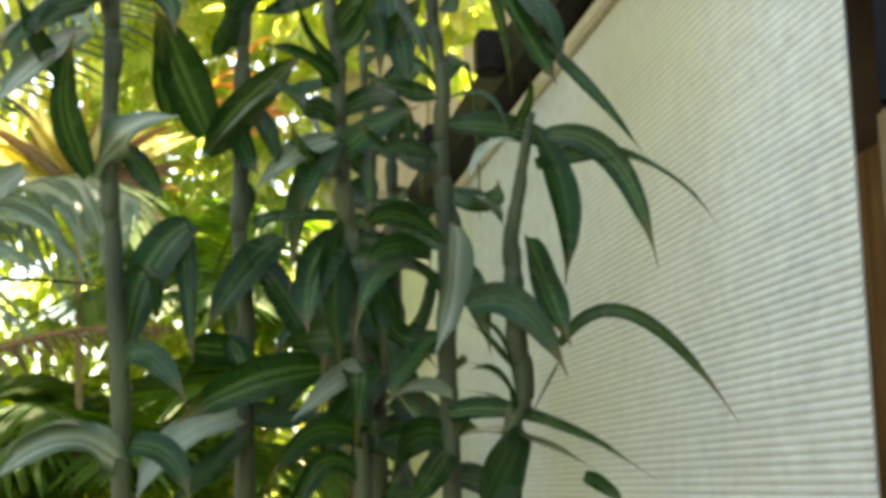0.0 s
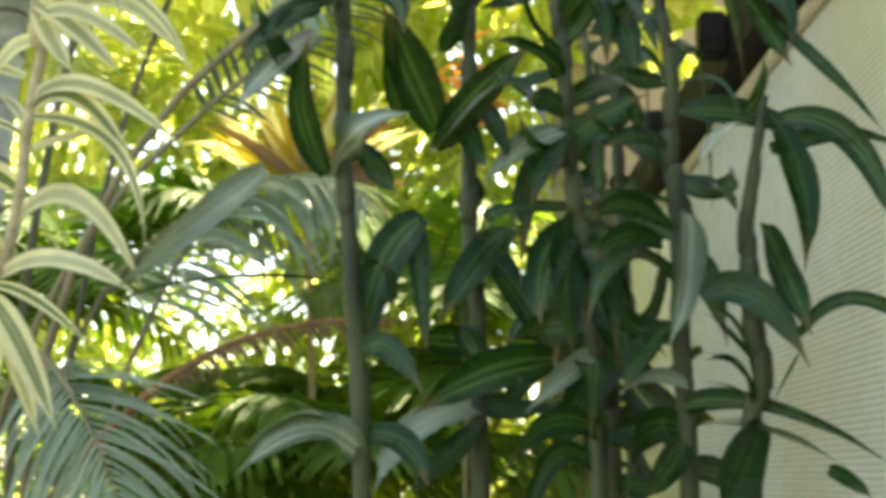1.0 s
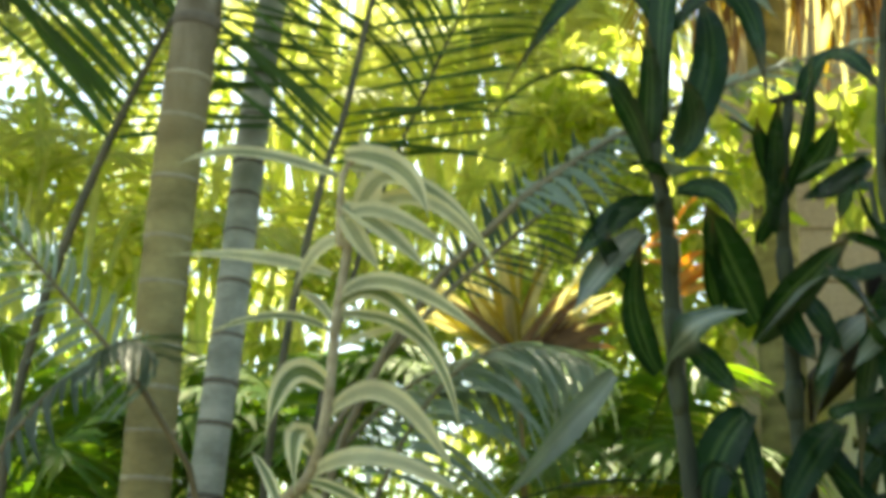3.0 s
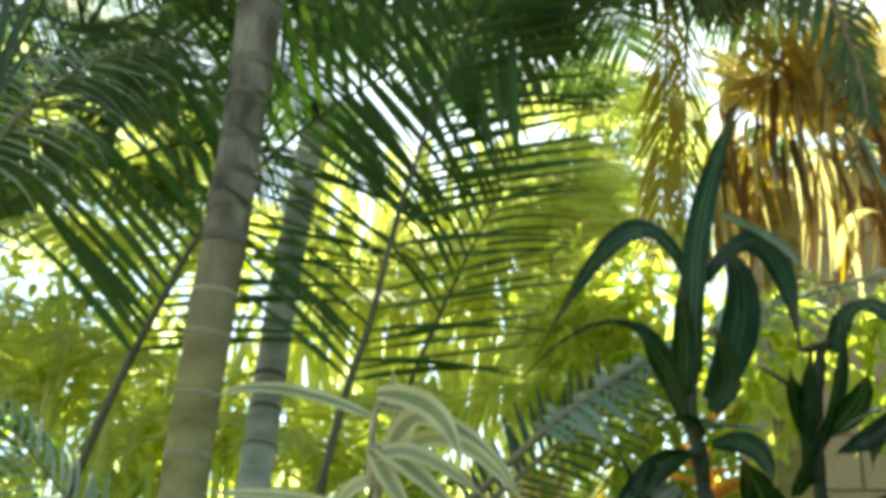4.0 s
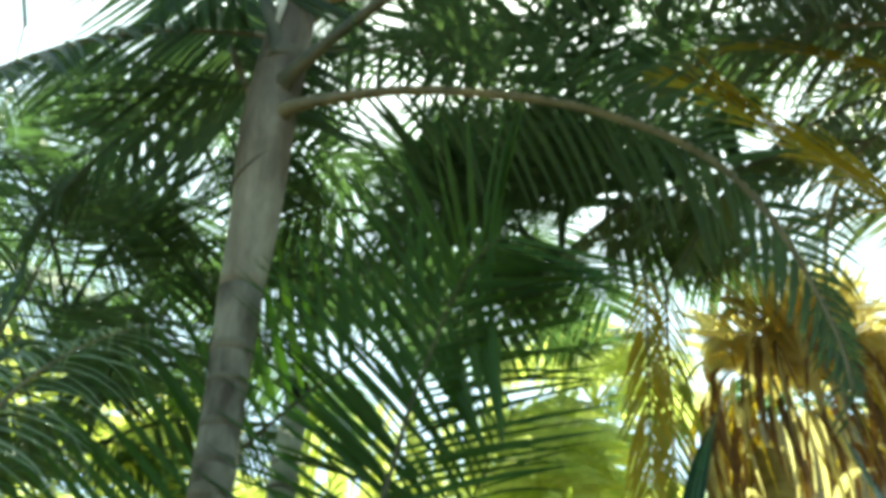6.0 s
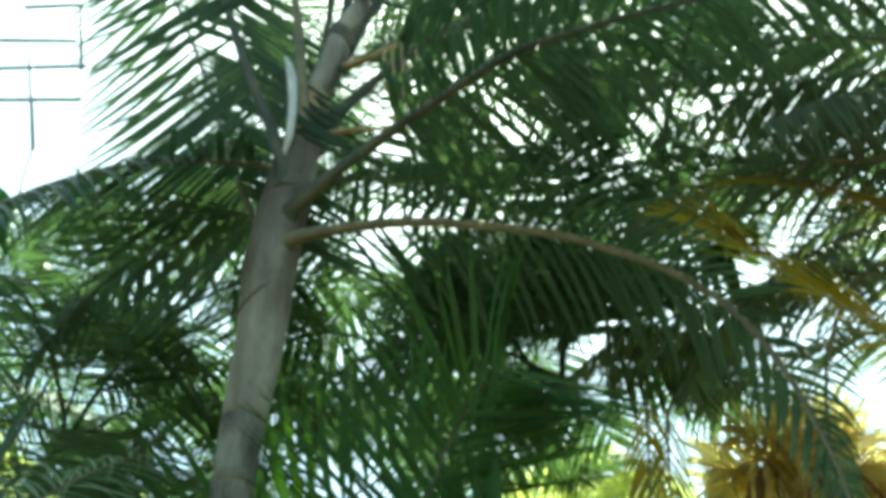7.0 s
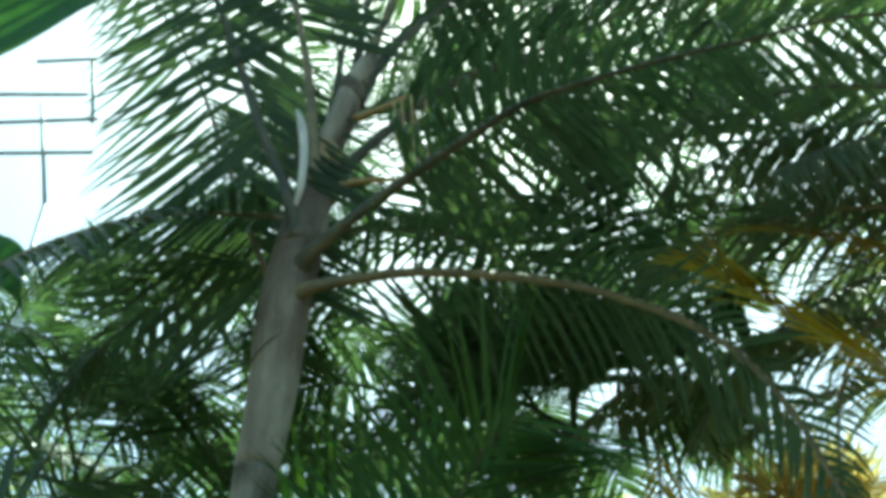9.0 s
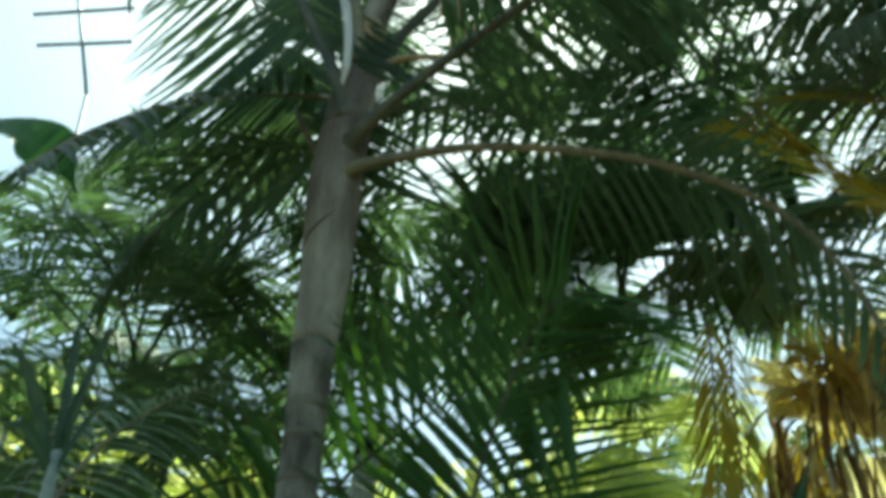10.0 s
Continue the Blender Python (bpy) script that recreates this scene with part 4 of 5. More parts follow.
line, rad = trunk_line([(3.05, 3.4, -0.05), (3.0, 3.3, 2.0), (2.85, 3.15, 4.35)], [0.12, 0.09, 0.07], 30)
tube("trunk", line, rad, M_TRUNK, side, "", 14)
REACH = dict(length=0.50, width=0.027, n=44, start=0.3, up=(0, -0.3, 1), radius=0.02)
frond(side, (2.80, 3.12, 4.45), (1.60, 2.60, 5.10), (0.50, 2.60, 4.90), seed=91, sags=(1, 2, 3), stalk=M_RACHIS_DARK, mat=M_PALM_OLIVE, **REACH)
frond(side, (2.80, 3.12, 4.40), (1.50, 2.75, 4.75), (0.45, 3.00, 4.65), seed=92, sags=(1, 2, 3), mat=M_PALM_OLIVE, **REACH)
GOLDEN = dict(n=46, length=0.44, width=0.028, start=0.12, spread=(38, 20), up=(0.2, -1, 0.5), sags=(0, 1), mat=M_GOLD, radius=0.012, label="yellowing frond")
frond(side, [(2.80, 3.12, 4.20), (1.90, 3.00, 4.10), (1.359, 2.90, 4.063), (1.111, 2.80, 4.118), (0.845, 2.70, 4.223), (0.688, 2.70, 4.369), (0.554, 2.75, 4.513)], seed=93, **GOLDEN)
frond(side, [(2.80, 3.12, 4.30), (2.10, 3.00, 4.50), (1.523, 2.90, 4.607), (1.296, 2.85, 4.644), (1.101, 2.80, 4.651), (0.873, 2.80, 4.703), (0.655, 2.85, 4.728)], seed=104, **dict(GOLDEN, length=0.26, n=36))
frond(side, (2.80, 3.12, 4.30), (1.75, 3.30, 5.15), (0.95, 3.70, 4.75), seed=97, sags=(1, 2, 3), mat=M_PALM_OLIVE, **REACH)
frond(side, (2.80, 3.12, 4.45), (1.90, 3.50, 5.40), (1.00, 3.90, 5.60), seed=100, sags=(1, 2, 3), mat=M_PALM_OLIVE, **REACH)
frond(side, (2.80, 3.12, 4.50), (2.10, 3.30, 5.80), (1.20, 3.50, 6.20), seed=101, sags=(1, 2, 3), mat=M_PALM_OLIVE, **REACH)
frond(side, (2.80, 3.12, 4.35), (1.45, 3.20, 4.75), (1.03, 3.20, 3.55), seed=102, sags=(1, 2, 3), mat=M_PALM_OLIVE, **dict(REACH, length=0.26, width=0.020))

frond(side, [(3.252, 3.300, 5.427), (2.137, 3.000, 5.466), (1.457, 2.900, 5.366), (0.998, 2.900, 5.262), (0.572, 2.950, 5.069)], seed=105, sags=(1, 2, 3), hang=0.5, stalk=M_RACHIS_DARK, mat=M_PALM_OLIVE, **REACH)
frond(side, [(2.818, 3.400, 4.451), (2.020, 3.400, 4.716), (1.457, 3.400, 4.841), (0.959, 3.400, 4.727), (0.570, 3.450, 4.485)], seed=107, sags=(1, 2), hang=0.15, stalk=M_RACHIS_DARK, mat=M_PALM_OLIVE, **REACH)
frond(side, [(2.371, 3.500, 5.294), (1.667, 3.500, 5.205), (1.218, 3.500, 4.979), (0.887, 3.500, 4.677), (0.674, 3.500, 4.333)], seed=114, sags=(1, 2, 3), hang=0.4, stalk=M_RACHIS_DARK, mat=M_PALM_OLIVE, **dict(REACH, length=0.42, start=0.1))
frond(side, [(2.786, 3.800, 5.454), (1.746, 3.800, 5.187), (1.143, 3.800, 5.060), (0.599, 3.800, 4.855), (0.271, 3.800, 4.563)], seed=115, sags=(1, 2, 3), hang=0.4, stalk=M_RACHIS_DARK, mat=M_PALM_OLIVE, **dict(REACH, length=0.40, start=0.1))
frond(side, [(3.763, 3.400, 6.357), (2.430, 3.300, 6.359), (1.642, 3.300, 6.257), (1.002, 3.350, 6.106), (0.487, 3.400, 5.783)], seed=109, sags=(1, 2, 3), hang=0.4, stalk=M_RACHIS_DARK, mat=M_PALM_OLIVE, **REACH)
frond(side, [(2.698, 3.000, 4.616), (1.881, 2.700, 4.777), (1.406, 2.600, 4.902), (1.083, 2.550, 4.839), (0.802, 2.500, 4.648)], seed=110, sags=(1, 2, 3), hang=0.6, stalk=M_RACHIS_DARK, mat=M_PALM_OLIVE, **REACH)
frond(side, [(3.348, 3.200, 5.724), (2.397, 2.900, 5.983), (1.719, 2.800, 6.135), (1.154, 2.800, 6.198), (0.570, 2.850, 6.093)], seed=111, sags=(1, 2, 3), hang=0.5, stalk=M_RACHIS_DARK, mat=M_PALM_OLIVE, **REACH)
frond(side, [(2.871, 3.600, 4.355), (2.335, 3.700, 4.693), (1.820, 3.750, 4.859), (1.315, 3.800, 4.809), (0.903, 3.800, 4.569)], seed=112, sags=(1, 2), hang=0.15, mat=M_PALM_OLIVE, **REACH)
frond(side, [(3.125, 3.600, 4.867), (2.565, 3.900, 5.411), (2.021, 4.000, 5.625), (1.585, 4.000, 5.484), (1.275, 4.000, 5.166)], seed=113, sags=(1, 2), hang=0.2, mat=M_PALM_OLIVE, **REACH)

dry_fan = thing("dry_palm_leaf", "dry golden fan of palm leaflets among green leaves", "palm leaf")
for k in range(46):
    a = radians(158 - 2.9 * k + rng.uniform(-5, 5))
    L = rng.uniform(0.30, 0.50)
    p = np.array((0.16 + rng.uniform(-0.03, 0.03), 4.15, 2.52))
    q = p + L * np.array((math.cos(a), rng.uniform(-0.4, 0.2), math.sin(a) * rng.uniform(0.85, 1.0)))
    m = (p + q) / 2 + np.array((0.02 * math.cos(a), -0.02, rng.uniform(0.0, 0.05)))
    blade(dry_fan, p, m, q, rng.uniform(0.022, 0.040), 1.0, (M_DEAD, M_GOLD, M_DEAD, M_DEAD, M_BROWN)[k % 5], "", "leaflet", 0.4, 7)
for k in range(26):
    a = rng.uniform(-0.6, 0.9)
    p = np.array((0.18 + rng.uniform(-0.03, 0.06), 4.12, 2.52))
    q = p + rng.uniform(0.12, 0.30) * np.array((math.cos(a), -0.1, math.sin(a)))
    blade(dry_fan, p, (p + q) / 2 + np.array((0.02 * math.cos(a), 0, 0.03)), q, 0.035, 1.0, M_BROWN, "", "dry_leaf", 0.5, 6)
tube("leaf_stalk", bend((0.16, 4.15, 2.56), (0.22, 4.2, 1.3), (0.24, 4.25, -0.05), 14), [0.012] * 14, M_SHEATH, dry_fan, "", 8)

# ---- broad leaves ----
banana = thing("banana_plant", "banana plant with broad green leaves", "banana plant")
tube("stem", spline([(-2.1, 2.3, -0.05), (-2.05, 2.3, 2.5), (-2.0, 2.3, 4.76)], 16), np.linspace(0.09, 0.04, 16), M_RACHIS, banana, "", 12)
blade(banana, (-2.0, 2.3, 4.72), (-1.53, 2.2, 4.97), (-1.165, 2.2, 5.18), 0.40, 1.0, M_BANANA, "", "leaf", 0.2, 24, 0.15)
blade(banana, (-2.0, 2.3, 3.9), (-1.64, 2.55, 4.35), (-1.38, 2.6, 4.16), 0.30, 0.7, M_BANANA, "", "leaf", 0.2, 24, 0.15)

croton = thing("croton_shrub", "orange and yellow croton leaves on a thin stem", "shrub")
tube("stem", spline([(0.60, 3.75, -0.05), (0.62, 3.7, 1.5), (0.60, 3.62, 2.80)], 14), np.linspace(0.012, 0.005, 14), M_RACHIS, croton, "", 7)
for k in range(14):
    a = rng.uniform(0, 6.28)
    p = np.array((0.60, 3.62, 2.62 + 0.018 * k))
    q = p + 0.15 * np.array((math.cos(a), math.sin(a) * 0.7, rng.uniform(-0.3, 0.5)))
    blade(croton, p, (p + q) / 2 + np.array((0, 0, 0.02)), q, rng.uniform(0.02, 0.035), 0.7, M_ORANGE, "", "leaf", 0.3, 7)

seedling = thing("young_palm", "slim young palm with narrow upright leaves", "palm tree")
tube("stem", spline([(-1.22, 2.3, -0.05), (-1.20, 2.3, 1.8), (-1.17, 2.3, 3.15)], 16), np.linspace(0.030, 0.014, 16), M_TRUNK_GREY, seedling, "", 10)
for q in ((-1.32, 2.25, 3.42), (-1.10, 2.3, 3.50), (-1.02, 2.2, 3.22), (-1.28, 2.2, 3.16), (-1.20, 2.35, 3.60)):
    p = np.array((-1.17, 2.3, 3.08))
    blade(seedling, p, (p + np.array(q)) / 2 + np.array((0, 0, 0.05)), q, 0.032, 0.8, M_PALM, "", "leaf", 0.3, 10)

antenna = thing("antenna", "thin grey rooftop aerial against the sky", "antenna")
for a, b in (((-2.58, 5.4, 0.0), (-2.58, 5.4, 7.45)), ((-2.58, 5.4, 7.45), (-2.80, 5.4, 8.41)), ((-3.13, 5.4, 8.50), (-2.51, 5.4, 8.51)), ((-3.06, 5.4, 8.21), (-2.40, 5.4, 8.26)), ((-2.98, 5.4, 7.91), (-2.37, 5.4, 7.93)),
             ((-2.93, 5.4, 8.86), (-2.52, 5.4, 8.90)), ((-2.55, 5.4, 8.90), (-2.43, 5.4, 8.22))):
    tube("aerial_rod", np.array([a, b]), [0.013, 0.013], M_METAL, antenna, "", 6)

# ---- dark striped dracaenas beside the wall ----
def dracaena(points, label):
    plant = thing("dracaena", label, "dracaena", "dracaenas beside the wall")
    low = np.array(points[-1])
    pts = list(points) + [tuple(low + np.array((0.02, 0.03, -0.7))), (low[0] + 0.01, low[1] + 0.06, -0.05)]
    ln = spline(pts, 70)
    rr = np.interp(np.linspace(0, 1, 70), [0, 0.12, 0.3, 1], [0.0040, 0.0062, 0.0080, 0.0120])
    rr = rr * np.array([1 + 0.10 * (((i * 0.47) % 1.0) < 0.3) for i in range(70)])
    tube("stem", ln, rr, M_DRAC_STEM, plant, "", 12)
    # dry leaf bases that wrap the cane
    for i in range(4, 40, 4):
        t = unit(ln[i + 1] - ln[i])
        c = ln[i] + np.array((rng.uniform(-0.002, 0.002), -0.001, 0))
        tube("leaf_base", [c - t * 0.010, c, c + t * 0.022, c + t * 0.036], [rr[i] * 1.02, rr[i] * 1.22, rr[i] * 1.12, rr[i] * 0.9], M_DRAC_STEM, plant, "", 10)
    return plant


def drac(plant, base, mid, tip, width, face, mat=None, label=""):
    blade(plant, base, mid, tip, width, face, mat or M_DRAC, label, wave=0.42, fold=0.36, twist=rng.uniform(-0.8, 0.8))


def more_leaves(plant, points, count, low, high, seed):
    """Smaller leaves in between, set round the cane."""
    rnd = random.Random(seed)
    P = np.array(points)[::-1]
    for k in range(count):
        z = low + (high - low) * (k + rnd.random()) / count
        b = np.array((np.interp(z, P[:, 2], P[:, 0]), P[0, 1], z))
        a = rnd.uniform(0, 6.28)
        L = rnd.uniform(0.10, 0.17)
        h = np.array((math.cos(a), math.sin(a) * 0.6, 0))
        m = b + h * L * 0.5 + np.array((0, 0, rnd.uniform(-0.02, 0.025)))
        t = b + h * L * rnd.uniform(0.55, 1.0) + np.array((0, 0, rnd.uniform(-0.15, 0.06)))
        blade(plant, b, m, t, rnd.uniform(0.026, 0.042), rnd.uniform(0.4, 0.95), M_DRAC, wave=0.4, twist=rnd.uniform(-1.2, 1.2))


def song(plant, base, mid, tip, width, face):
    blade(plant, base, mid, tip, width, face, M_YELLOW, wave=0.2)


c1 = dracaena([(0.105, 1.420, 2.414), (0.087, 1.420, 2.299), (0.076, 1.420, 2.197), (0.085, 1.420, 2.128), (0.089, 1.420, 1.954), (0.101, 1.420, 1.815), (0.115, 1.420, 1.593)], "tall dracaena cane with striped dark green leaves")
more_leaves(c1, [(0.105, 1.420, 2.414), (0.087, 1.420, 2.299), (0.076, 1.420, 2.197), (0.085, 1.420, 2.128), (0.089, 1.420, 1.954), (0.101, 1.420, 1.815), (0.115, 1.420, 1.593)], 2, 1.62, 2.00, 1)
c2 = dracaena([(0.298, 1.500, 2.321), (0.267, 1.500, 2.310), (0.250, 1.500, 2.176), (0.248, 1.500, 2.167), (0.249, 1.500, 2.023), (0.249, 1.500, 1.898), (0.259, 1.500, 1.803), (0.258, 1.500, 1.709), (0.262, 1.500, 1.591)], "dracaena cane with drooping striped leaves among its neighbours")
more_leaves(c2, [(0.298, 1.500, 2.321), (0.267, 1.500, 2.310), (0.250, 1.500, 2.176), (0.248, 1.500, 2.167), (0.249, 1.500, 2.023), (0.249, 1.500, 1.898), (0.259, 1.500, 1.803), (0.258, 1.500, 1.709), (0.262, 1.500, 1.591)], 4, 1.60, 2.00, 2)
c3 = dracaena([(0.368, 1.360, 2.536), (0.325, 1.360, 2.197), (0.334, 1.360, 2.081), (0.340, 1.360, 1.955), (0.353, 1.360, 1.839), (0.363, 1.360, 1.738), (0.367, 1.360, 1.591)], "dracaena cane with broad dark leaves in shade")
more_leaves(c3, [(0.368, 1.360, 2.536), (0.325, 1.360, 2.197), (0.334, 1.360, 2.081), (0.340, 1.360, 1.955), (0.353, 1.360, 1.839), (0.363, 1.360, 1.738), (0.367, 1.360, 1.591)], 20, 1.60, 2.20, 3)
c4 = dracaena([(0.417, 1.300, 2.324), (0.427, 1.300, 2.145), (0.440, 1.300, 2.046), (0.437, 1.300, 1.947), (0.443, 1.300, 1.871), (0.443, 1.300, 1.734), (0.447, 1.300, 1.590)], "dracaena cane with a broad hanging leaf near the wall")
more_leaves(c4, [(0.417, 1.300, 2.324), (0.427, 1.300, 2.145), (0.440, 1.300, 2.046), (0.437, 1.300, 1.947), (0.443, 1.300, 1.871), (0.443, 1.300, 1.734), (0.447, 1.300, 1.590)], 14, 1.60, 2.20, 4)
c5 = dracaena([(0.531, 1.260, 2.009), (0.512, 1.260, 1.911), (0.504, 1.260, 1.848), (0.507, 1.260, 1.780), (0.514, 1.260, 1.696), (0.499, 1.260, 1.590)], "dracaena cane with drooping leaves against the white wall")
more_leaves(c5, [(0.531, 1.260, 2.009), (0.512, 1.260, 1.911), (0.504, 1.260, 1.848), (0.507, 1.260, 1.780), (0.514, 1.260, 1.696), (0.499, 1.260, 1.590)], 0, 1.60, 1.85, 5)
c6 = dracaena([(0.372, 1.500, 1.870), (0.408, 1.500, 1.836), (0.417, 1.500, 1.752), (0.421, 1.500, 1.657), (0.424, 1.500, 1.590)], "short dark dracaena cane low in the clump")
more_leaves(c6, [(0.372, 1.500, 1.870), (0.408, 1.500, 1.836), (0.417, 1.500, 1.752), (0.421, 1.500, 1.657), (0.424, 1.500, 1.590)], 16, 1.58, 1.92, 6)
c7 = dracaena([(0.462, 1.750, 2.300), (0.477, 1.750, 2.100), (0.482, 1.750, 1.900), (0.490, 1.750, 1.750), (0.494, 1.750, 1.590)], "shaded dracaena cane at the back of the clump")
more_leaves(c7, [(0.462, 1.750, 2.300), (0.477, 1.750, 2.100), (0.482, 1.750, 1.900), (0.490, 1.750, 1.750), (0.494, 1.750, 1.590)], 16, 1.52, 2.30, 17)
c8 = dracaena([(0.457, 1.620, 2.150), (0.472, 1.620, 2.100), (0.477, 1.620, 1.900), (0.485, 1.620, 1.750), (0.489, 1.620, 1.590)], "crowded dracaena cane in deep shade near the wall")
more_leaves(c8, [(0.457, 1.620, 2.150), (0.472, 1.620, 2.100), (0.477, 1.620, 1.900), (0.485, 1.620, 1.750), (0.489, 1.620, 1.590)], 14, 1.52, 2.15, 18)
drac(c1, (0.068, 1.416, 1.941), (0.036, 1.385, 2.008), (0.043, 1.350, 2.081), 0.036, 1.00)
drac(c1, (0.056, 1.416, 2.106), (0.010, 1.385, 2.056), (-0.036, 1.350, 1.992), 0.041, 0.75, M_DRAC_SHEEN)
drac(c1, (0.072, 1.416, 1.939), (0.102, 1.385, 1.983), (0.156, 1.350, 1.998), 0.047, 0.60, M_DRAC_SHEEN)
drac(c1, (0.105, 1.416, 1.976), (0.128, 1.385, 1.939), (0.142, 1.350, 1.906), 0.029, 0.90)
drac(c1, (0.056, 1.416, 2.144), (0.027, 1.385, 2.112), (0.003, 1.350, 2.076), 0.029, 0.80)
drac(c1, (0.114, 1.416, 1.624), (0.052, 1.385, 1.650), (-0.021, 1.350, 1.605), 0.049, 0.55, M_DRAC_SHEEN)
drac(c1, (0.094, 1.416, 1.647), (0.041, 1.385, 1.668), (-0.022, 1.350, 1.620), 0.017, 0.50, M_DRAC_SHEEN)
drac(c1, (0.108, 1.416, 1.723), (0.135, 1.385, 1.740), (0.175, 1.350, 1.684), 0.035, 0.85)
drac(c1, (0.040, 1.416, 2.044), (0.002, 1.385, 2.082), (-0.024, 1.350, 2.136), 0.033, 0.90)
drac(c2, (0.207, 1.496, 2.020), (0.168, 1.465, 2.092), (0.132, 1.430, 2.154), 0.057, 1.00)
drac(c2, (0.161, 1.496, 2.038), (0.146, 1.465, 2.083), (0.144, 1.430, 2.133), 0.026, 1.00)
drac(c2, (0.204, 1.496, 1.998), (0.250, 1.465, 2.056), (0.315, 1.430, 2.118), 0.048, 0.85)
drac(c2, (0.203, 1.496, 1.993), (0.244, 1.465, 2.040), (0.284, 1.430, 2.071), 0.023, 0.50, M_DRAC_SHEEN)
drac(c2, (0.282, 1.496, 2.099), (0.309, 1.465, 2.059), (0.334, 1.430, 2.009), 0.046, 0.95)
drac(c2, (0.237, 1.496, 2.043), (0.249, 1.465, 2.000), (0.258, 1.430, 1.958), 0.034, 1.00)
drac(c2, (0.266, 1.496, 2.058), (0.283, 1.465, 2.011), (0.289, 1.430, 1.968), 0.026, 1.00)
drac(c2, (0.345, 1.496, 2.030), (0.301, 1.465, 1.995), (0.252, 1.430, 1.939), 0.027, 0.55, M_DRAC_SHEEN)
drac(c2, (0.256, 1.496, 1.891), (0.298, 1.465, 1.816), (0.359, 1.430, 1.718), 0.046, 0.95)
drac(c2, (0.191, 1.496, 1.911), (0.139, 1.465, 1.840), (0.113, 1.430, 1.725), 0.053, 0.85)
drac(c2, (0.182, 1.496, 1.914), (0.186, 1.465, 1.829), (0.188, 1.430, 1.739), 0.027, 1.00)
drac(c2, (0.300, 1.496, 1.900), (0.248, 1.465, 1.845), (0.200, 1.430, 1.776), 0.047, 0.90)
drac(c2, (0.260, 1.496, 1.686), (0.180, 1.465, 1.652), (0.130, 1.430, 1.587), 0.047, 0.70, M_DRAC_SHEEN)
drac(c2, (0.235, 1.496, 1.775), (0.247, 1.465, 1.745), (0.235, 1.430, 1.704), 0.029, 0.80)
drac(c2, (0.267, 1.496, 1.669), (0.208, 1.465, 1.611), (0.167, 1.430, 1.581), 0.039, 0.85)
drac(c2, (0.213, 1.496, 2.121), (0.221, 1.465, 2.154), (0.235, 1.430, 2.200), 0.035, 0.95)
drac(c3, (0.315, 1.356, 1.727), (0.235, 1.325, 1.708), (0.153, 1.290, 1.664), 0.049, 0.75)
drac(c3, (0.366, 1.356, 1.733), (0.323, 1.325, 1.712), (0.270, 1.290, 1.667), 0.027, 0.55, M_DRAC_SHEEN)
drac(c3, (0.339, 1.356, 1.972), (0.366, 1.325, 1.991), (0.412, 1.290, 2.016), 0.041, 0.85)
drac(c3, (0.338, 1.356, 1.991), (0.302, 1.325, 1.944), (0.278, 1.290, 1.884), 0.032, 0.90)
drac(c3, (0.372, 1.356, 1.977), (0.360, 1.325, 1.935), (0.354, 1.290, 1.892), 0.018, 1.00)
drac(c3, (0.338, 1.356, 1.879), (0.301, 1.325, 1.825), (0.287, 1.290, 1.759), 0.045, 0.95)
drac(c3, (0.342, 1.356, 1.889), (0.319, 1.325, 1.807), (0.323, 1.290, 1.724), 0.051, 1.00)
drac(c3, (0.362, 1.356, 1.813), (0.379, 1.325, 1.760), (0.382, 1.290, 1.702), 0.039, 0.95)
drac(c3, (0.328, 1.356, 2.052), (0.292, 1.325, 2.066), (0.237, 1.290, 2.068), 0.029, 0.80)
drac(c3, (0.329, 1.356, 2.073), (0.288, 1.325, 2.098), (0.267, 1.290, 2.135), 0.028, 0.90)
drac(c3, (0.332, 1.356, 2.093), (0.353, 1.325, 2.119), (0.356, 1.290, 2.153), 0.026, 0.90)
drac(c3, (0.375, 1.356, 1.645), (0.305, 1.325, 1.659), (0.245, 1.290, 1.601), 0.031, 0.85)
drac(c3, (0.395, 1.356, 1.707), (0.406, 1.325, 1.684), (0.422, 1.290, 1.643), 0.038, 0.80, M_DRAC_SHEEN)
drac(c3, (0.369, 1.356, 1.639), (0.392, 1.325, 1.626), (0.406, 1.290, 1.585), 0.037, 0.90)
drac(c4, (0.426, 1.286, 2.028), (0.372, 1.255, 2.019), (0.322, 1.220, 2.023), 0.029, 0.75)
drac(c4, (0.428, 1.286, 1.955), (0.381, 1.255, 1.956), (0.340, 1.220, 1.933), 0.023, 0.80)
drac(c4, (0.430, 1.286, 1.895), (0.366, 1.255, 1.893), (0.301, 1.220, 1.886), 0.013, 0.60)
drac(c4, (0.375, 1.286, 2.150), (0.390, 1.255, 2.086), (0.401, 1.220, 2.033), 0.031, 1.00)
drac(c4, (0.439, 1.286, 2.023), (0.477, 1.255, 2.022), (0.486, 1.220, 1.965), 0.008, 0.60)
drac(c4, (0.447, 1.286, 1.882), (0.434, 1.255, 1.813), (0.402, 1.220, 1.731), 0.042, 1.00, M_DRAC_SHEEN)
drac(c4, (0.428, 1.286, 1.763), (0.385, 1.255, 1.723), (0.354, 1.220, 1.684), 0.029, 0.90)
drac(c4, (0.469, 1.286, 1.917), (0.477, 1.255, 1.900), (0.480, 1.220, 1.869), 0.022, 0.80)
drac(c4, (0.498, 1.286, 2.172), (0.521, 1.255, 2.097), (0.545, 1.220, 2.031), 0.048, 1.00)
drac(c4, (0.521, 1.286, 2.171), (0.548, 1.255, 2.115), (0.545, 1.220, 2.050), 0.039, 1.00)
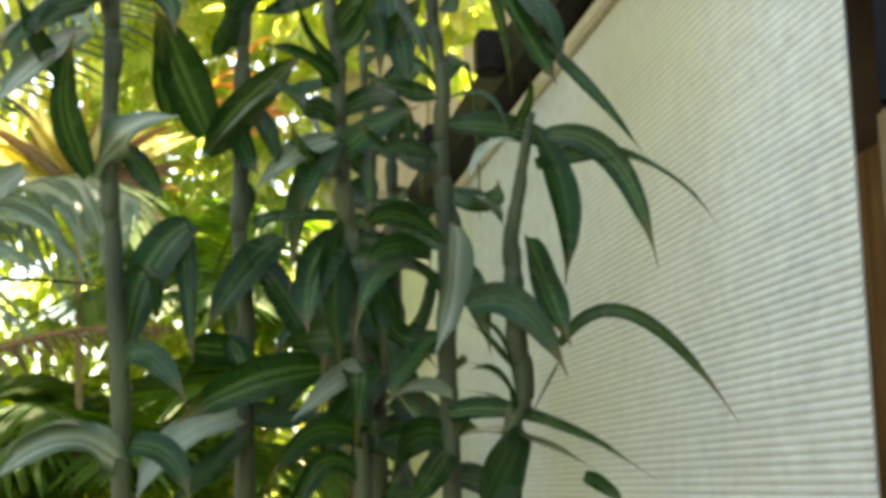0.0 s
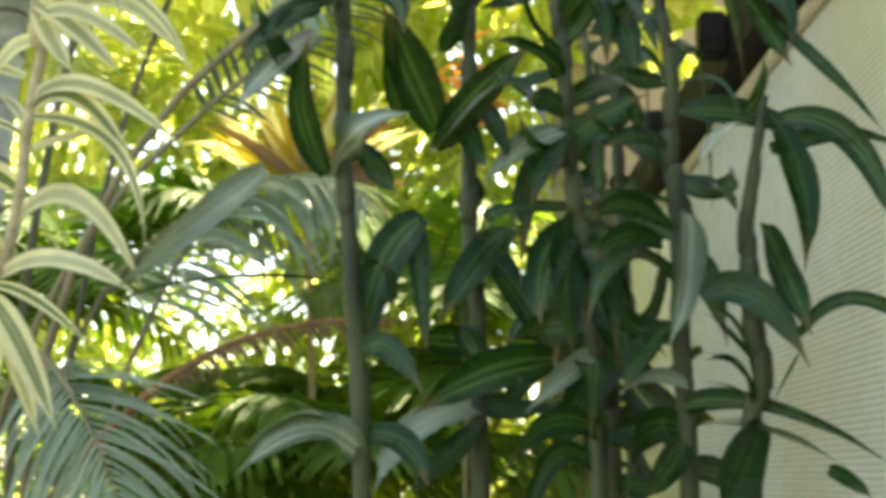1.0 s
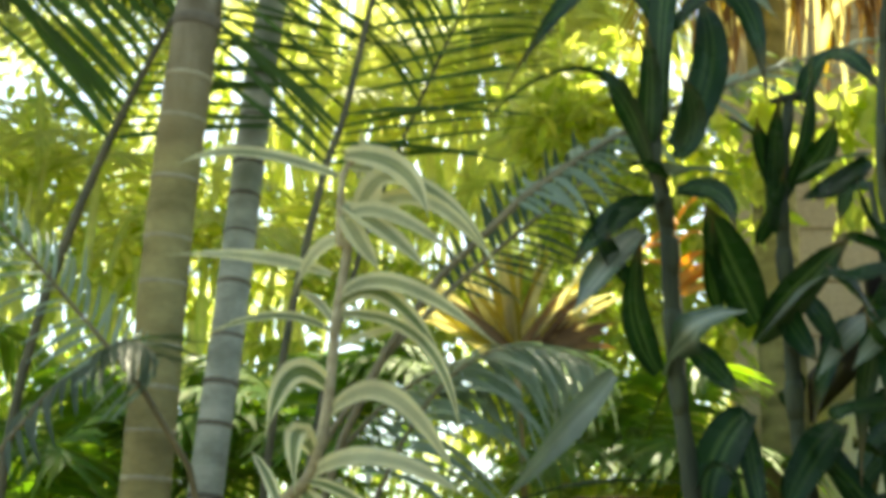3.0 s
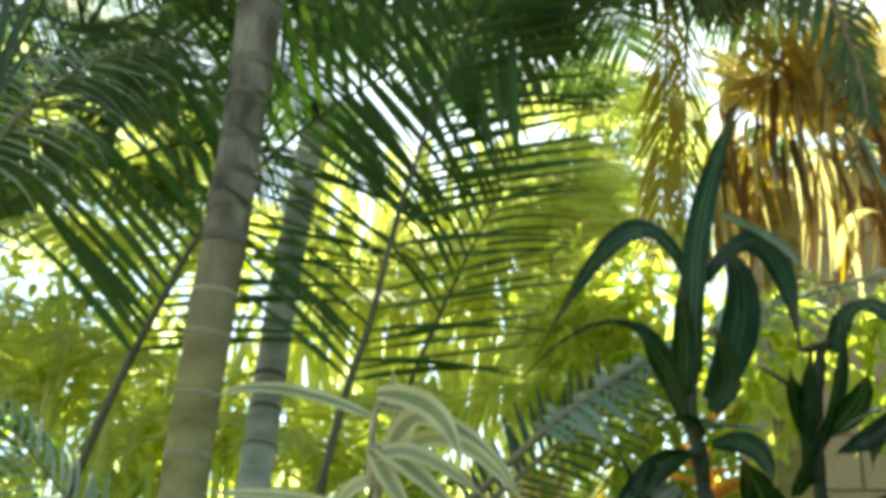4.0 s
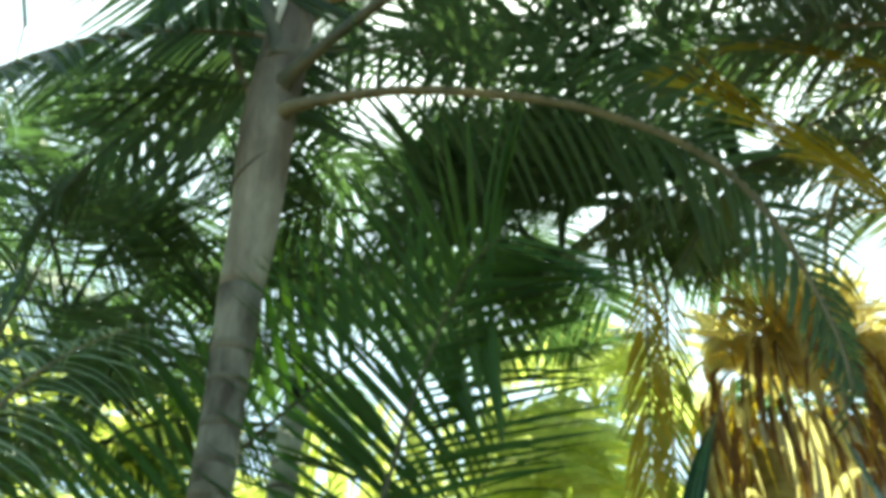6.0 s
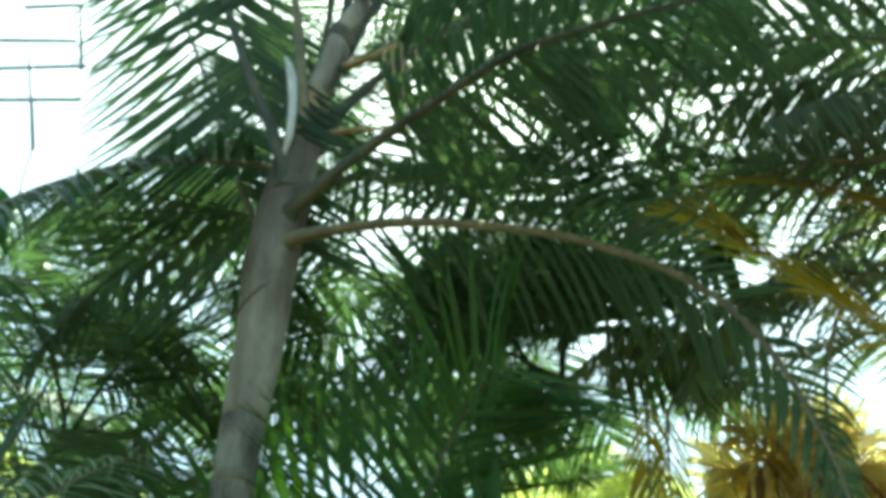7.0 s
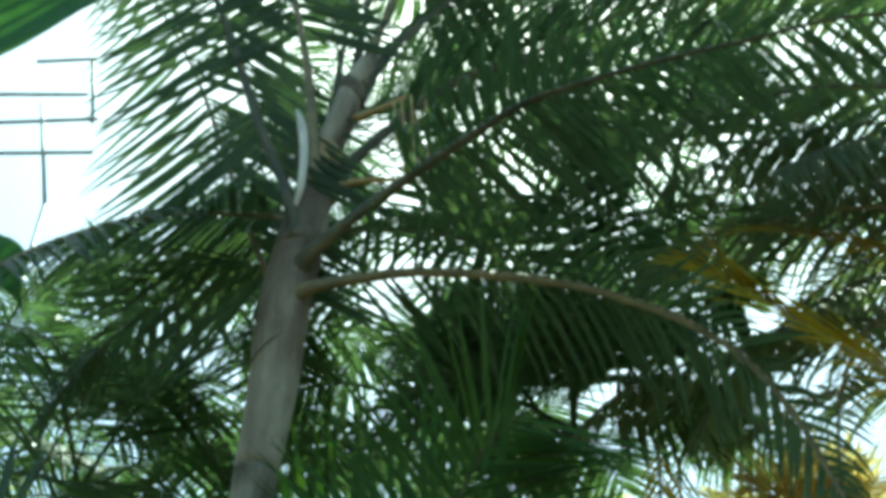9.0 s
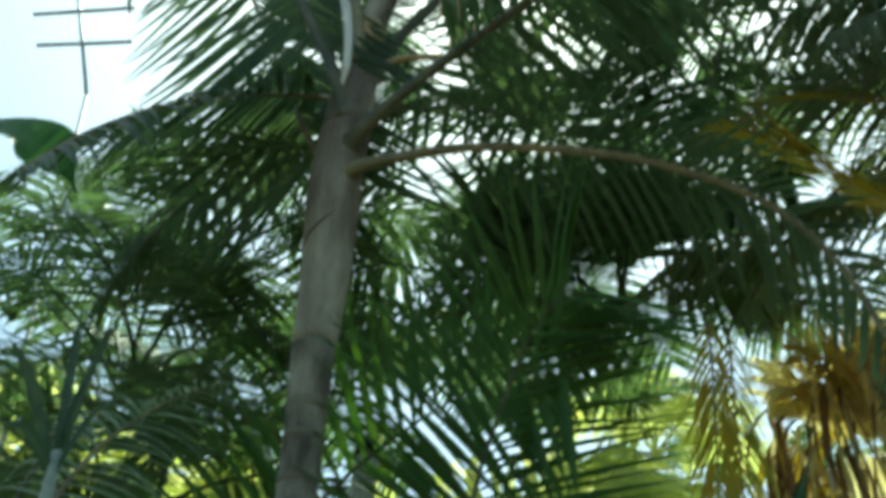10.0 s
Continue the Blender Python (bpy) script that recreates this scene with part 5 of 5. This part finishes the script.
drac(c4, (0.554, 1.286, 2.107), (0.605, 1.255, 2.037), (0.652, 1.220, 1.955), 0.017, 0.80)
drac(c4, (0.440, 1.286, 1.676), (0.534, 1.255, 1.667), (0.648, 1.220, 1.606), 0.036, 0.70)
drac(c4, (0.455, 1.286, 1.655), (0.507, 1.255, 1.651), (0.581, 1.220, 1.615), 0.032, 0.60, M_DRAC_SHEEN)
drac(c4, (0.436, 1.286, 1.637), (0.407, 1.255, 1.613), (0.372, 1.220, 1.580), 0.035, 0.90)
drac(c4, (0.443, 1.286, 1.697), (0.396, 1.255, 1.700), (0.349, 1.220, 1.682), 0.026, 0.80, M_DRAC_SHEEN)
drac(c4, (0.432, 1.286, 1.861), (0.372, 1.255, 1.883), (0.320, 1.220, 1.855), 0.027, 0.80)
drac(c4, (0.419, 1.286, 1.848), (0.366, 1.255, 1.846), (0.326, 1.220, 1.815), 0.030, 0.85)
drac(c5, (0.530, 1.251, 1.986), (0.546, 1.220, 1.908), (0.533, 1.185, 1.804), 0.043, 1.00)
drac(c5, (0.539, 1.251, 1.981), (0.610, 1.220, 1.950), (0.641, 1.185, 1.827), 0.031, 0.85)
drac(c5, (0.531, 1.251, 1.947), (0.644, 1.220, 1.951), (0.724, 1.185, 1.866), 0.028, 0.75)
drac(c5, (0.520, 1.251, 1.866), (0.524, 1.220, 1.806), (0.538, 1.185, 1.740), 0.044, 1.00)
drac(c5, (0.554, 1.251, 1.749), (0.630, 1.220, 1.779), (0.729, 1.185, 1.665), 0.018, 0.70)
drac(c5, (0.451, 1.251, 1.788), (0.499, 1.220, 1.782), (0.533, 1.185, 1.709), 0.037, 0.80)
drac(c5, (0.503, 1.251, 1.984), (0.510, 1.220, 2.008), (0.498, 1.185, 2.029), 0.012, 1.00)
drac(c5, (0.509, 1.251, 1.971), (0.466, 1.220, 1.953), (0.424, 1.185, 1.900), 0.023, 0.60, M_DRAC_SHEEN)
drac(c5, (0.579, 1.251, 1.611), (0.586, 1.220, 1.599), (0.593, 1.185, 1.582), 0.018, 0.80)
drac(c5, (0.509, 1.251, 1.660), (0.468, 1.220, 1.607), (0.436, 1.185, 1.564), 0.052, 1.00)
drac(c5, (0.501, 1.251, 1.674), (0.473, 1.220, 1.713), (0.425, 1.185, 1.714), 0.013, 0.70)
drac(c5, (0.503, 1.251, 1.674), (0.477, 1.220, 1.745), (0.430, 1.185, 1.768), 0.012, 0.70)
drac(c5, (0.500, 1.251, 1.725), (0.461, 1.220, 1.750), (0.418, 1.185, 1.765), 0.007, 0.70)
drac(c5, (0.497, 1.251, 1.701), (0.461, 1.220, 1.718), (0.418, 1.185, 1.722), 0.007, 0.70)
drac(c5, (0.499, 1.251, 1.683), (0.460, 1.220, 1.692), (0.417, 1.185, 1.695), 0.007, 0.70)
drac(c5, (0.516, 1.251, 1.668), (0.520, 1.220, 1.699), (0.531, 1.185, 1.737), 0.008, 0.70)
drac(c6, (0.443, 1.496, 1.809), (0.391, 1.465, 1.865), (0.327, 1.430, 1.876), 0.041, 0.90)
drac(c6, (0.436, 1.496, 1.766), (0.462, 1.465, 1.805), (0.466, 1.430, 1.862), 0.041, 0.95)
drac(c6, (0.436, 1.496, 1.746), (0.378, 1.465, 1.695), (0.330, 1.430, 1.610), 0.047, 0.95)
drac(c6, (0.443, 1.496, 1.711), (0.476, 1.465, 1.669), (0.492, 1.430, 1.589), 0.048, 0.95)
drac(c6, (0.428, 1.496, 1.850), (0.448, 1.465, 1.895), (0.452, 1.430, 1.924), 0.035, 0.95)
drac(c1, (0.089, 1.416, 2.178), (0.091, 1.340, 2.158), (0.144, 1.280, 2.129), 0.030, 0.30, M_DRAC_SHEEN)
drac(c1, (0.088, 1.416, 2.171), (0.052, 1.385, 2.178), (0.007, 1.350, 2.155), 0.021, 0.40)
drac(c1, (0.081, 1.416, 2.147), (0.018, 1.385, 2.112), (-0.040, 1.350, 2.039), 0.034, 0.80)
drac(c1, (0.098, 1.416, 2.158), (0.138, 1.385, 2.145), (0.148, 1.350, 2.090), 0.031, 0.80)
drac(c1, (-0.002, 1.300, 1.916), (-0.068, 1.220, 1.843), (-0.134, 1.160, 1.764), 0.031, 0.70, M_DRAC_SHEEN)
drac(c1, (0.084, 1.400, 1.816), (-0.047, 1.300, 1.799), (-0.146, 1.200, 1.758), 0.020, 0.60)
drac(c2, (0.361, 1.496, 2.240), (0.288, 1.420, 2.202), (0.214, 1.340, 2.147), 0.023, 0.40, M_DRAC_SHEEN)
drac(c2, (0.362, 1.496, 2.236), (0.302, 1.465, 2.182), (0.242, 1.430, 2.156), 0.034, 0.75)
drac(c3, (0.333, 1.356, 1.989), (0.287, 1.325, 1.964), (0.244, 1.290, 1.923), 0.025, 0.60, M_DRAC_SHEEN)
drac(c3, (0.364, 1.356, 2.106), (0.391, 1.325, 2.114), (0.417, 1.290, 2.152), 0.033, 0.85)
drac(c3, (0.395, 1.356, 2.173), (0.396, 1.325, 2.101), (0.398, 1.290, 2.032), 0.036, 0.95)
drac(c2, (0.249, 1.496, 2.190), (0.218, 1.465, 2.221), (0.204, 1.430, 2.263), 0.035, 0.90)
drac(c2, (0.267, 1.496, 2.205), (0.294, 1.465, 2.230), (0.300, 1.430, 2.265), 0.036, 0.90)
drac(c1, (0.086, 1.416, 2.247), (0.094, 1.385, 2.428), (0.154, 1.350, 2.606), 0.034, 1.00)
drac(c1, (0.084, 1.416, 2.349), (0.004, 1.380, 2.416), (-0.122, 1.300, 2.214), 0.031, 0.75)
drac(c1, (0.067, 1.416, 2.191), (-0.021, 1.360, 2.284), (-0.170, 1.260, 2.142), 0.032, 0.70)
drac(c1, (0.103, 1.416, 2.365), (0.177, 1.400, 2.411), (0.190, 1.340, 2.239), 0.041, 0.85)
drac(c1, (0.138, 1.440, 2.472), (0.179, 1.380, 2.407), (0.203, 1.320, 2.338), 0.035, 0.50, M_DRAC_SHEEN)
drac(c1, (0.099, 1.416, 2.213), (0.152, 1.440, 2.339), (0.142, 1.460, 2.445), 0.048, 1.00)
drac(c1, (0.065, 1.416, 2.212), (0.067, 1.400, 2.284), (0.063, 1.380, 2.356), 0.031, 1.00)
drac(c1, (0.101, 1.416, 2.199), (0.118, 1.400, 2.243), (0.099, 1.380, 2.295), 0.035, 1.00)
drac(c2, (0.234, 1.496, 2.135), (0.227, 1.465, 2.212), (0.236, 1.430, 2.299), 0.035, 1.00)
drac(c2, (0.247, 1.496, 2.179), (0.275, 1.465, 2.280), (0.276, 1.430, 2.380), 0.037, 1.00)
drac(c2, (0.283, 1.496, 2.311), (0.322, 1.465, 2.362), (0.365, 1.430, 2.287), 0.037, 0.70)
drac(c2, (0.250, 1.496, 2.237), (0.210, 1.465, 2.251), (0.153, 1.430, 2.269), 0.032, 0.60)
drac(c3, (0.374, 1.360, 2.351), (0.312, 1.330, 2.452), (0.273, 1.300, 2.531), 0.036, 0.60, M_DRAC_SHEEN)

# ---- yellow variegated dracaena ----
yp = thing("variegated_dracaena", "slender dracaena with cream and green striped leaves", "dracaena")
tube("stem", spline([(-0.286, 1.700, 2.303), (-0.309, 1.700, 2.271), (-0.310, 1.700, 2.174), (-0.299, 1.700, 2.171), (-0.311, 1.700, 2.064), (-0.319, 1.700, 1.942), (-0.335, 1.700, 1.861), (-0.360, 1.700, 1.830), (-0.410, 1.700, 1.788), (-0.458, 1.700, 1.744), (-0.537, 1.700, 1.663), (-0.62, 1.72, 1.3), (-0.64, 1.75, -0.05)], 60), np.interp(np.linspace(0, 1, 60), [0, 0.2, 1], [0.004, 0.0065, 0.012]), M_YELLOW_STEM, yp, "", 10)
song(yp, (-0.315, 1.700, 2.271), (-0.457, 1.760, 2.327), (-0.565, 1.820, 2.327), 0.023, 0.72)
song(yp, (-0.319, 1.700, 2.127), (-0.430, 1.725, 2.158), (-0.555, 1.750, 2.165), 0.023, 0.72)
song(yp, (-0.313, 1.700, 2.045), (-0.395, 1.700, 2.068), (-0.492, 1.700, 2.036), 0.015, 0.76)
song(yp, (-0.319, 1.700, 1.972), (-0.365, 1.660, 1.979), (-0.391, 1.620, 1.891), 0.036, 0.96)
song(yp, (-0.335, 1.700, 1.883), (-0.355, 1.660, 1.901), (-0.350, 1.620, 1.820), 0.032, 0.96)
song(yp, (-0.310, 1.700, 2.206), (-0.244, 1.660, 2.205), (-0.145, 1.620, 2.129), 0.027, 0.80)
song(yp, (-0.308, 1.700, 2.287), (-0.184, 1.675, 2.243), (-0.098, 1.650, 2.133), 0.027, 0.84)
song(yp, (-0.308, 1.700, 2.304), (-0.229, 1.660, 2.270), (-0.189, 1.620, 2.185), 0.036, 0.92)
song(yp, (-0.310, 1.700, 2.222), (-0.284, 1.680, 2.174), (-0.251, 1.660, 2.121), 0.030, 0.96)
song(yp, (-0.310, 1.700, 2.230), (-0.249, 1.660, 2.181), (-0.185, 1.620, 2.109), 0.030, 0.92)
song(yp, (-0.311, 1.700, 2.092), (-0.225, 1.650, 2.102), (-0.093, 1.600, 2.005), 0.028, 0.80)
song(yp, (-0.312, 1.700, 2.080), (-0.246, 1.670, 2.092), (-0.159, 1.640, 1.988), 0.033, 0.84)
song(yp, (-0.312, 1.700, 2.072), (-0.195, 1.650, 2.026), (-0.144, 1.600, 1.884), 0.019, 0.84)
song(yp, (-0.316, 1.700, 1.935), (-0.231, 1.650, 1.951), (-0.141, 1.600, 1.824), 0.029, 0.88)
song(yp, (-0.334, 1.700, 1.857), (-0.245, 1.600, 1.864), (-0.136, 1.500, 1.804), 0.029, 0.80)
song(yp, (-0.309, 1.700, 2.026), (-0.255, 1.700, 2.048), (-0.189, 1.700, 2.061), 0.012, 0.80)
song(yp, (-0.344, 1.700, 1.846), (-0.277, 1.650, 1.819), (-0.199, 1.600, 1.753), 0.017, 0.84)
song(yp, (-0.358, 1.700, 1.828), (-0.335, 1.660, 1.759), (-0.323, 1.620, 1.668), 0.036, 1.00)
song(yp, (-0.344, 1.700, 1.831), (-0.291, 1.650, 1.756), (-0.238, 1.600, 1.654), 0.038, 0.96)
song(yp, (-0.340, 1.700, 1.824), (-0.301, 1.675, 1.736), (-0.265, 1.650, 1.645), 0.024, 0.96)
song(yp, (-0.417, 1.700, 1.781), (-0.377, 1.675, 1.730), (-0.337, 1.650, 1.683), 0.027, 0.88)
song(yp, (-0.458, 1.700, 1.744), (-0.431, 1.680, 1.729), (-0.414, 1.660, 1.693), 0.011, 0.92)
song(yp, (-0.438, 1.700, 1.771), (-0.476, 1.680, 1.782), (-0.508, 1.660, 1.736), 0.021, 0.80)
song(yp, (-0.504, 1.700, 1.700), (-0.528, 1.680, 1.700), (-0.553, 1.660, 1.648), 0.021, 0.84)
song(yp, (-0.287, 1.700, 2.219), (-0.242, 1.670, 2.260), (-0.177, 1.640, 2.199), 0.038, 0.84)
song(yp, (-0.291, 1.700, 2.203), (-0.197, 1.670, 2.228), (-0.097, 1.640, 2.127), 0.029, 0.84)
song(yp, (-0.289, 1.700, 2.269), (-0.283, 1.700, 2.304), (-0.287, 1.700, 2.345), 0.014, 1.00)
song(yp, (-0.296, 1.700, 2.171), (-0.336, 1.700, 2.166), (-0.371, 1.700, 2.099), 0.022, 0.84)
song(yp, (-0.313, 1.700, 2.057), (-0.340, 1.750, 2.100), (-0.376, 1.800, 2.132), 0.017, 0.84)
song(yp, (-0.375, 1.700, 1.810), (-0.399, 1.750, 1.859), (-0.430, 1.800, 1.899), 0.017, 0.84)

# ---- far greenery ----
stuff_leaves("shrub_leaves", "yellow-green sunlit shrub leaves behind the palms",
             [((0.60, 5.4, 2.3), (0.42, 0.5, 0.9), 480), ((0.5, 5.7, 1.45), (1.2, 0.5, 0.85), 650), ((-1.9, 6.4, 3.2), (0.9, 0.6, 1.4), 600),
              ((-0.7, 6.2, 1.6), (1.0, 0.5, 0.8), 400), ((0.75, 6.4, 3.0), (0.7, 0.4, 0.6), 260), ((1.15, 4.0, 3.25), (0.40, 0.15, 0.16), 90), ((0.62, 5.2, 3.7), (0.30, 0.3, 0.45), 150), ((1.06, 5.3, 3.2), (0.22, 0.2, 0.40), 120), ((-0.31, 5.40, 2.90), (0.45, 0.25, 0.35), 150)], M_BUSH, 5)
stuff_leaves("hedge_leaves", "dense green hedge leaves at the back of the garden",
             [((-3.5, 6.5, 1.8), (1.8, 0.7, 2.4), 900), ((-1.6, 7.8, 1.5), (1.6, 0.6, 1.9), 800), ((2.0, 7.6, 1.6), (1.1, 0.6, 2.0), 500), ((-0.3, 4.4, 0.9), (1.8, 0.4, 0.9), 700),
              ((0.3, 9.5, 1.3), (4.5, 0.6, 1.75), 1300)], M_HEDGE, 6)
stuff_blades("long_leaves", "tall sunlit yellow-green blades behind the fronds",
             [((-0.10, 6.5, 4.3), (0.80, 0.3, 0.8), 420), ((-1.5, 6.0, 2.9), (0.8, 0.3, 1.0), 170)], M_LEAF_SUN_TINT, 11, width=0.05)
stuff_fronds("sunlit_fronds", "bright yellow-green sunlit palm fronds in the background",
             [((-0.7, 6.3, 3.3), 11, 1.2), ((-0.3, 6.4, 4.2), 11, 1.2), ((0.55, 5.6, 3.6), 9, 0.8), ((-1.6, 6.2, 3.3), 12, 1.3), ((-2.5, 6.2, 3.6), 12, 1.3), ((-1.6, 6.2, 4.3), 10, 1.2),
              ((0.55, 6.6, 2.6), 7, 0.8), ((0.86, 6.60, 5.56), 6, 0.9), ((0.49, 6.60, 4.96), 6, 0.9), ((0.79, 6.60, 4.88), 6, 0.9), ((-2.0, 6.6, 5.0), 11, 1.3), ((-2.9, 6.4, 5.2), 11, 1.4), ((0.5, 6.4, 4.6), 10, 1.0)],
             M_LEAF_SUN_TINT, 12, n=24, length=0.40, width=0.030)
stuff_fronds("palm_leaflets", "dark green palm fronds of the palms behind",
             [((0.2, 5.8, 5.3), 7, 1.2), ((-3.0, 6.0, 4.6), 9, 1.7), ((2.2, 6.8, 5.0), 7, 1.6), ((-2.0, 5.4, 4.6), 8, 1.1), ((-1.0, 5.6, 5.2), 7, 1.0), ((0.75, 7.0, 5.9), 4, 1.1)], M_PALM_STUFF, 8, start=0.3)
stuff_fronds("green_fronds", "brighter green fronds of low palms between the trunks, sunlight put into the colour",
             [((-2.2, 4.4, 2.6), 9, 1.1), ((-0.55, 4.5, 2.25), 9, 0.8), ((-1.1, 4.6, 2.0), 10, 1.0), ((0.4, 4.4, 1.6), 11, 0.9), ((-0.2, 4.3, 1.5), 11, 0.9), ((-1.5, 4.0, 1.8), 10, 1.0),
              ((0.62, 4.5, 2.2), 8, 0.7)], M_PALM_SUN_TINT, 13)
stuff_fronds("palm_canopy", "high canopy of drooping palm fronds against the sky",
             [((-1.3, 4.3, 5.3), 7, 1.2), ((-1.0, 5.2, 6.8), 3, 1.3), ((-0.2, 4.7, 5.8), 8, 1.3), ((0.70, 3.3, 5.3), 4, 0.85),
              ((1.35, 3.0, 6.4), 4, 1.1), ((0.1, 4.6, 5.3), 5, 1.0), ((0.35, 4.0, 4.75), 4, 0.85), ((0.75, 3.7, 4.9), 4, 0.85), ((0.45, 3.9, 5.2), 3, 0.9), ((-1.6, 4.2, 4.6), 4, 1.1), ((-1.5, 4.4, 4.1), 4, 1.0), ((-1.1, 4.6, 4.9), 4, 1.1), ((0.70, 4.00, 4.90), 2, 0.80), ((0.26, 4.20, 4.96), 2, 0.80), ((0.9, 4.2, 6.6), 6, 1.2), ((0.3, 4.4, 6.4), 6, 1.2), ((0.1, 4.8, 8.3), 6, 1.6), ((-1.9, 5.0, 5.0), 6, 1.2), ((-0.5, 4.9, 5.3), 5, 1.0), ((0.9, 4.6, 8.0), 5, 1.5), ((-0.7, 4.9, 7.6), 4, 1.2),
              ((-2.6, 5.2, 5.6), 7, 1.3), ((-0.7, 5.0, 8.7), 3, 1.4), ((0.39, 4.3, 4.95), 3, 0.75), ((-0.33, 4.4, 5.2), 2, 0.75)],
             M_PALM_STUFF, 9, n=30, length=0.44, width=0.022, sag=0.25, start=0.26)
make_blocks()
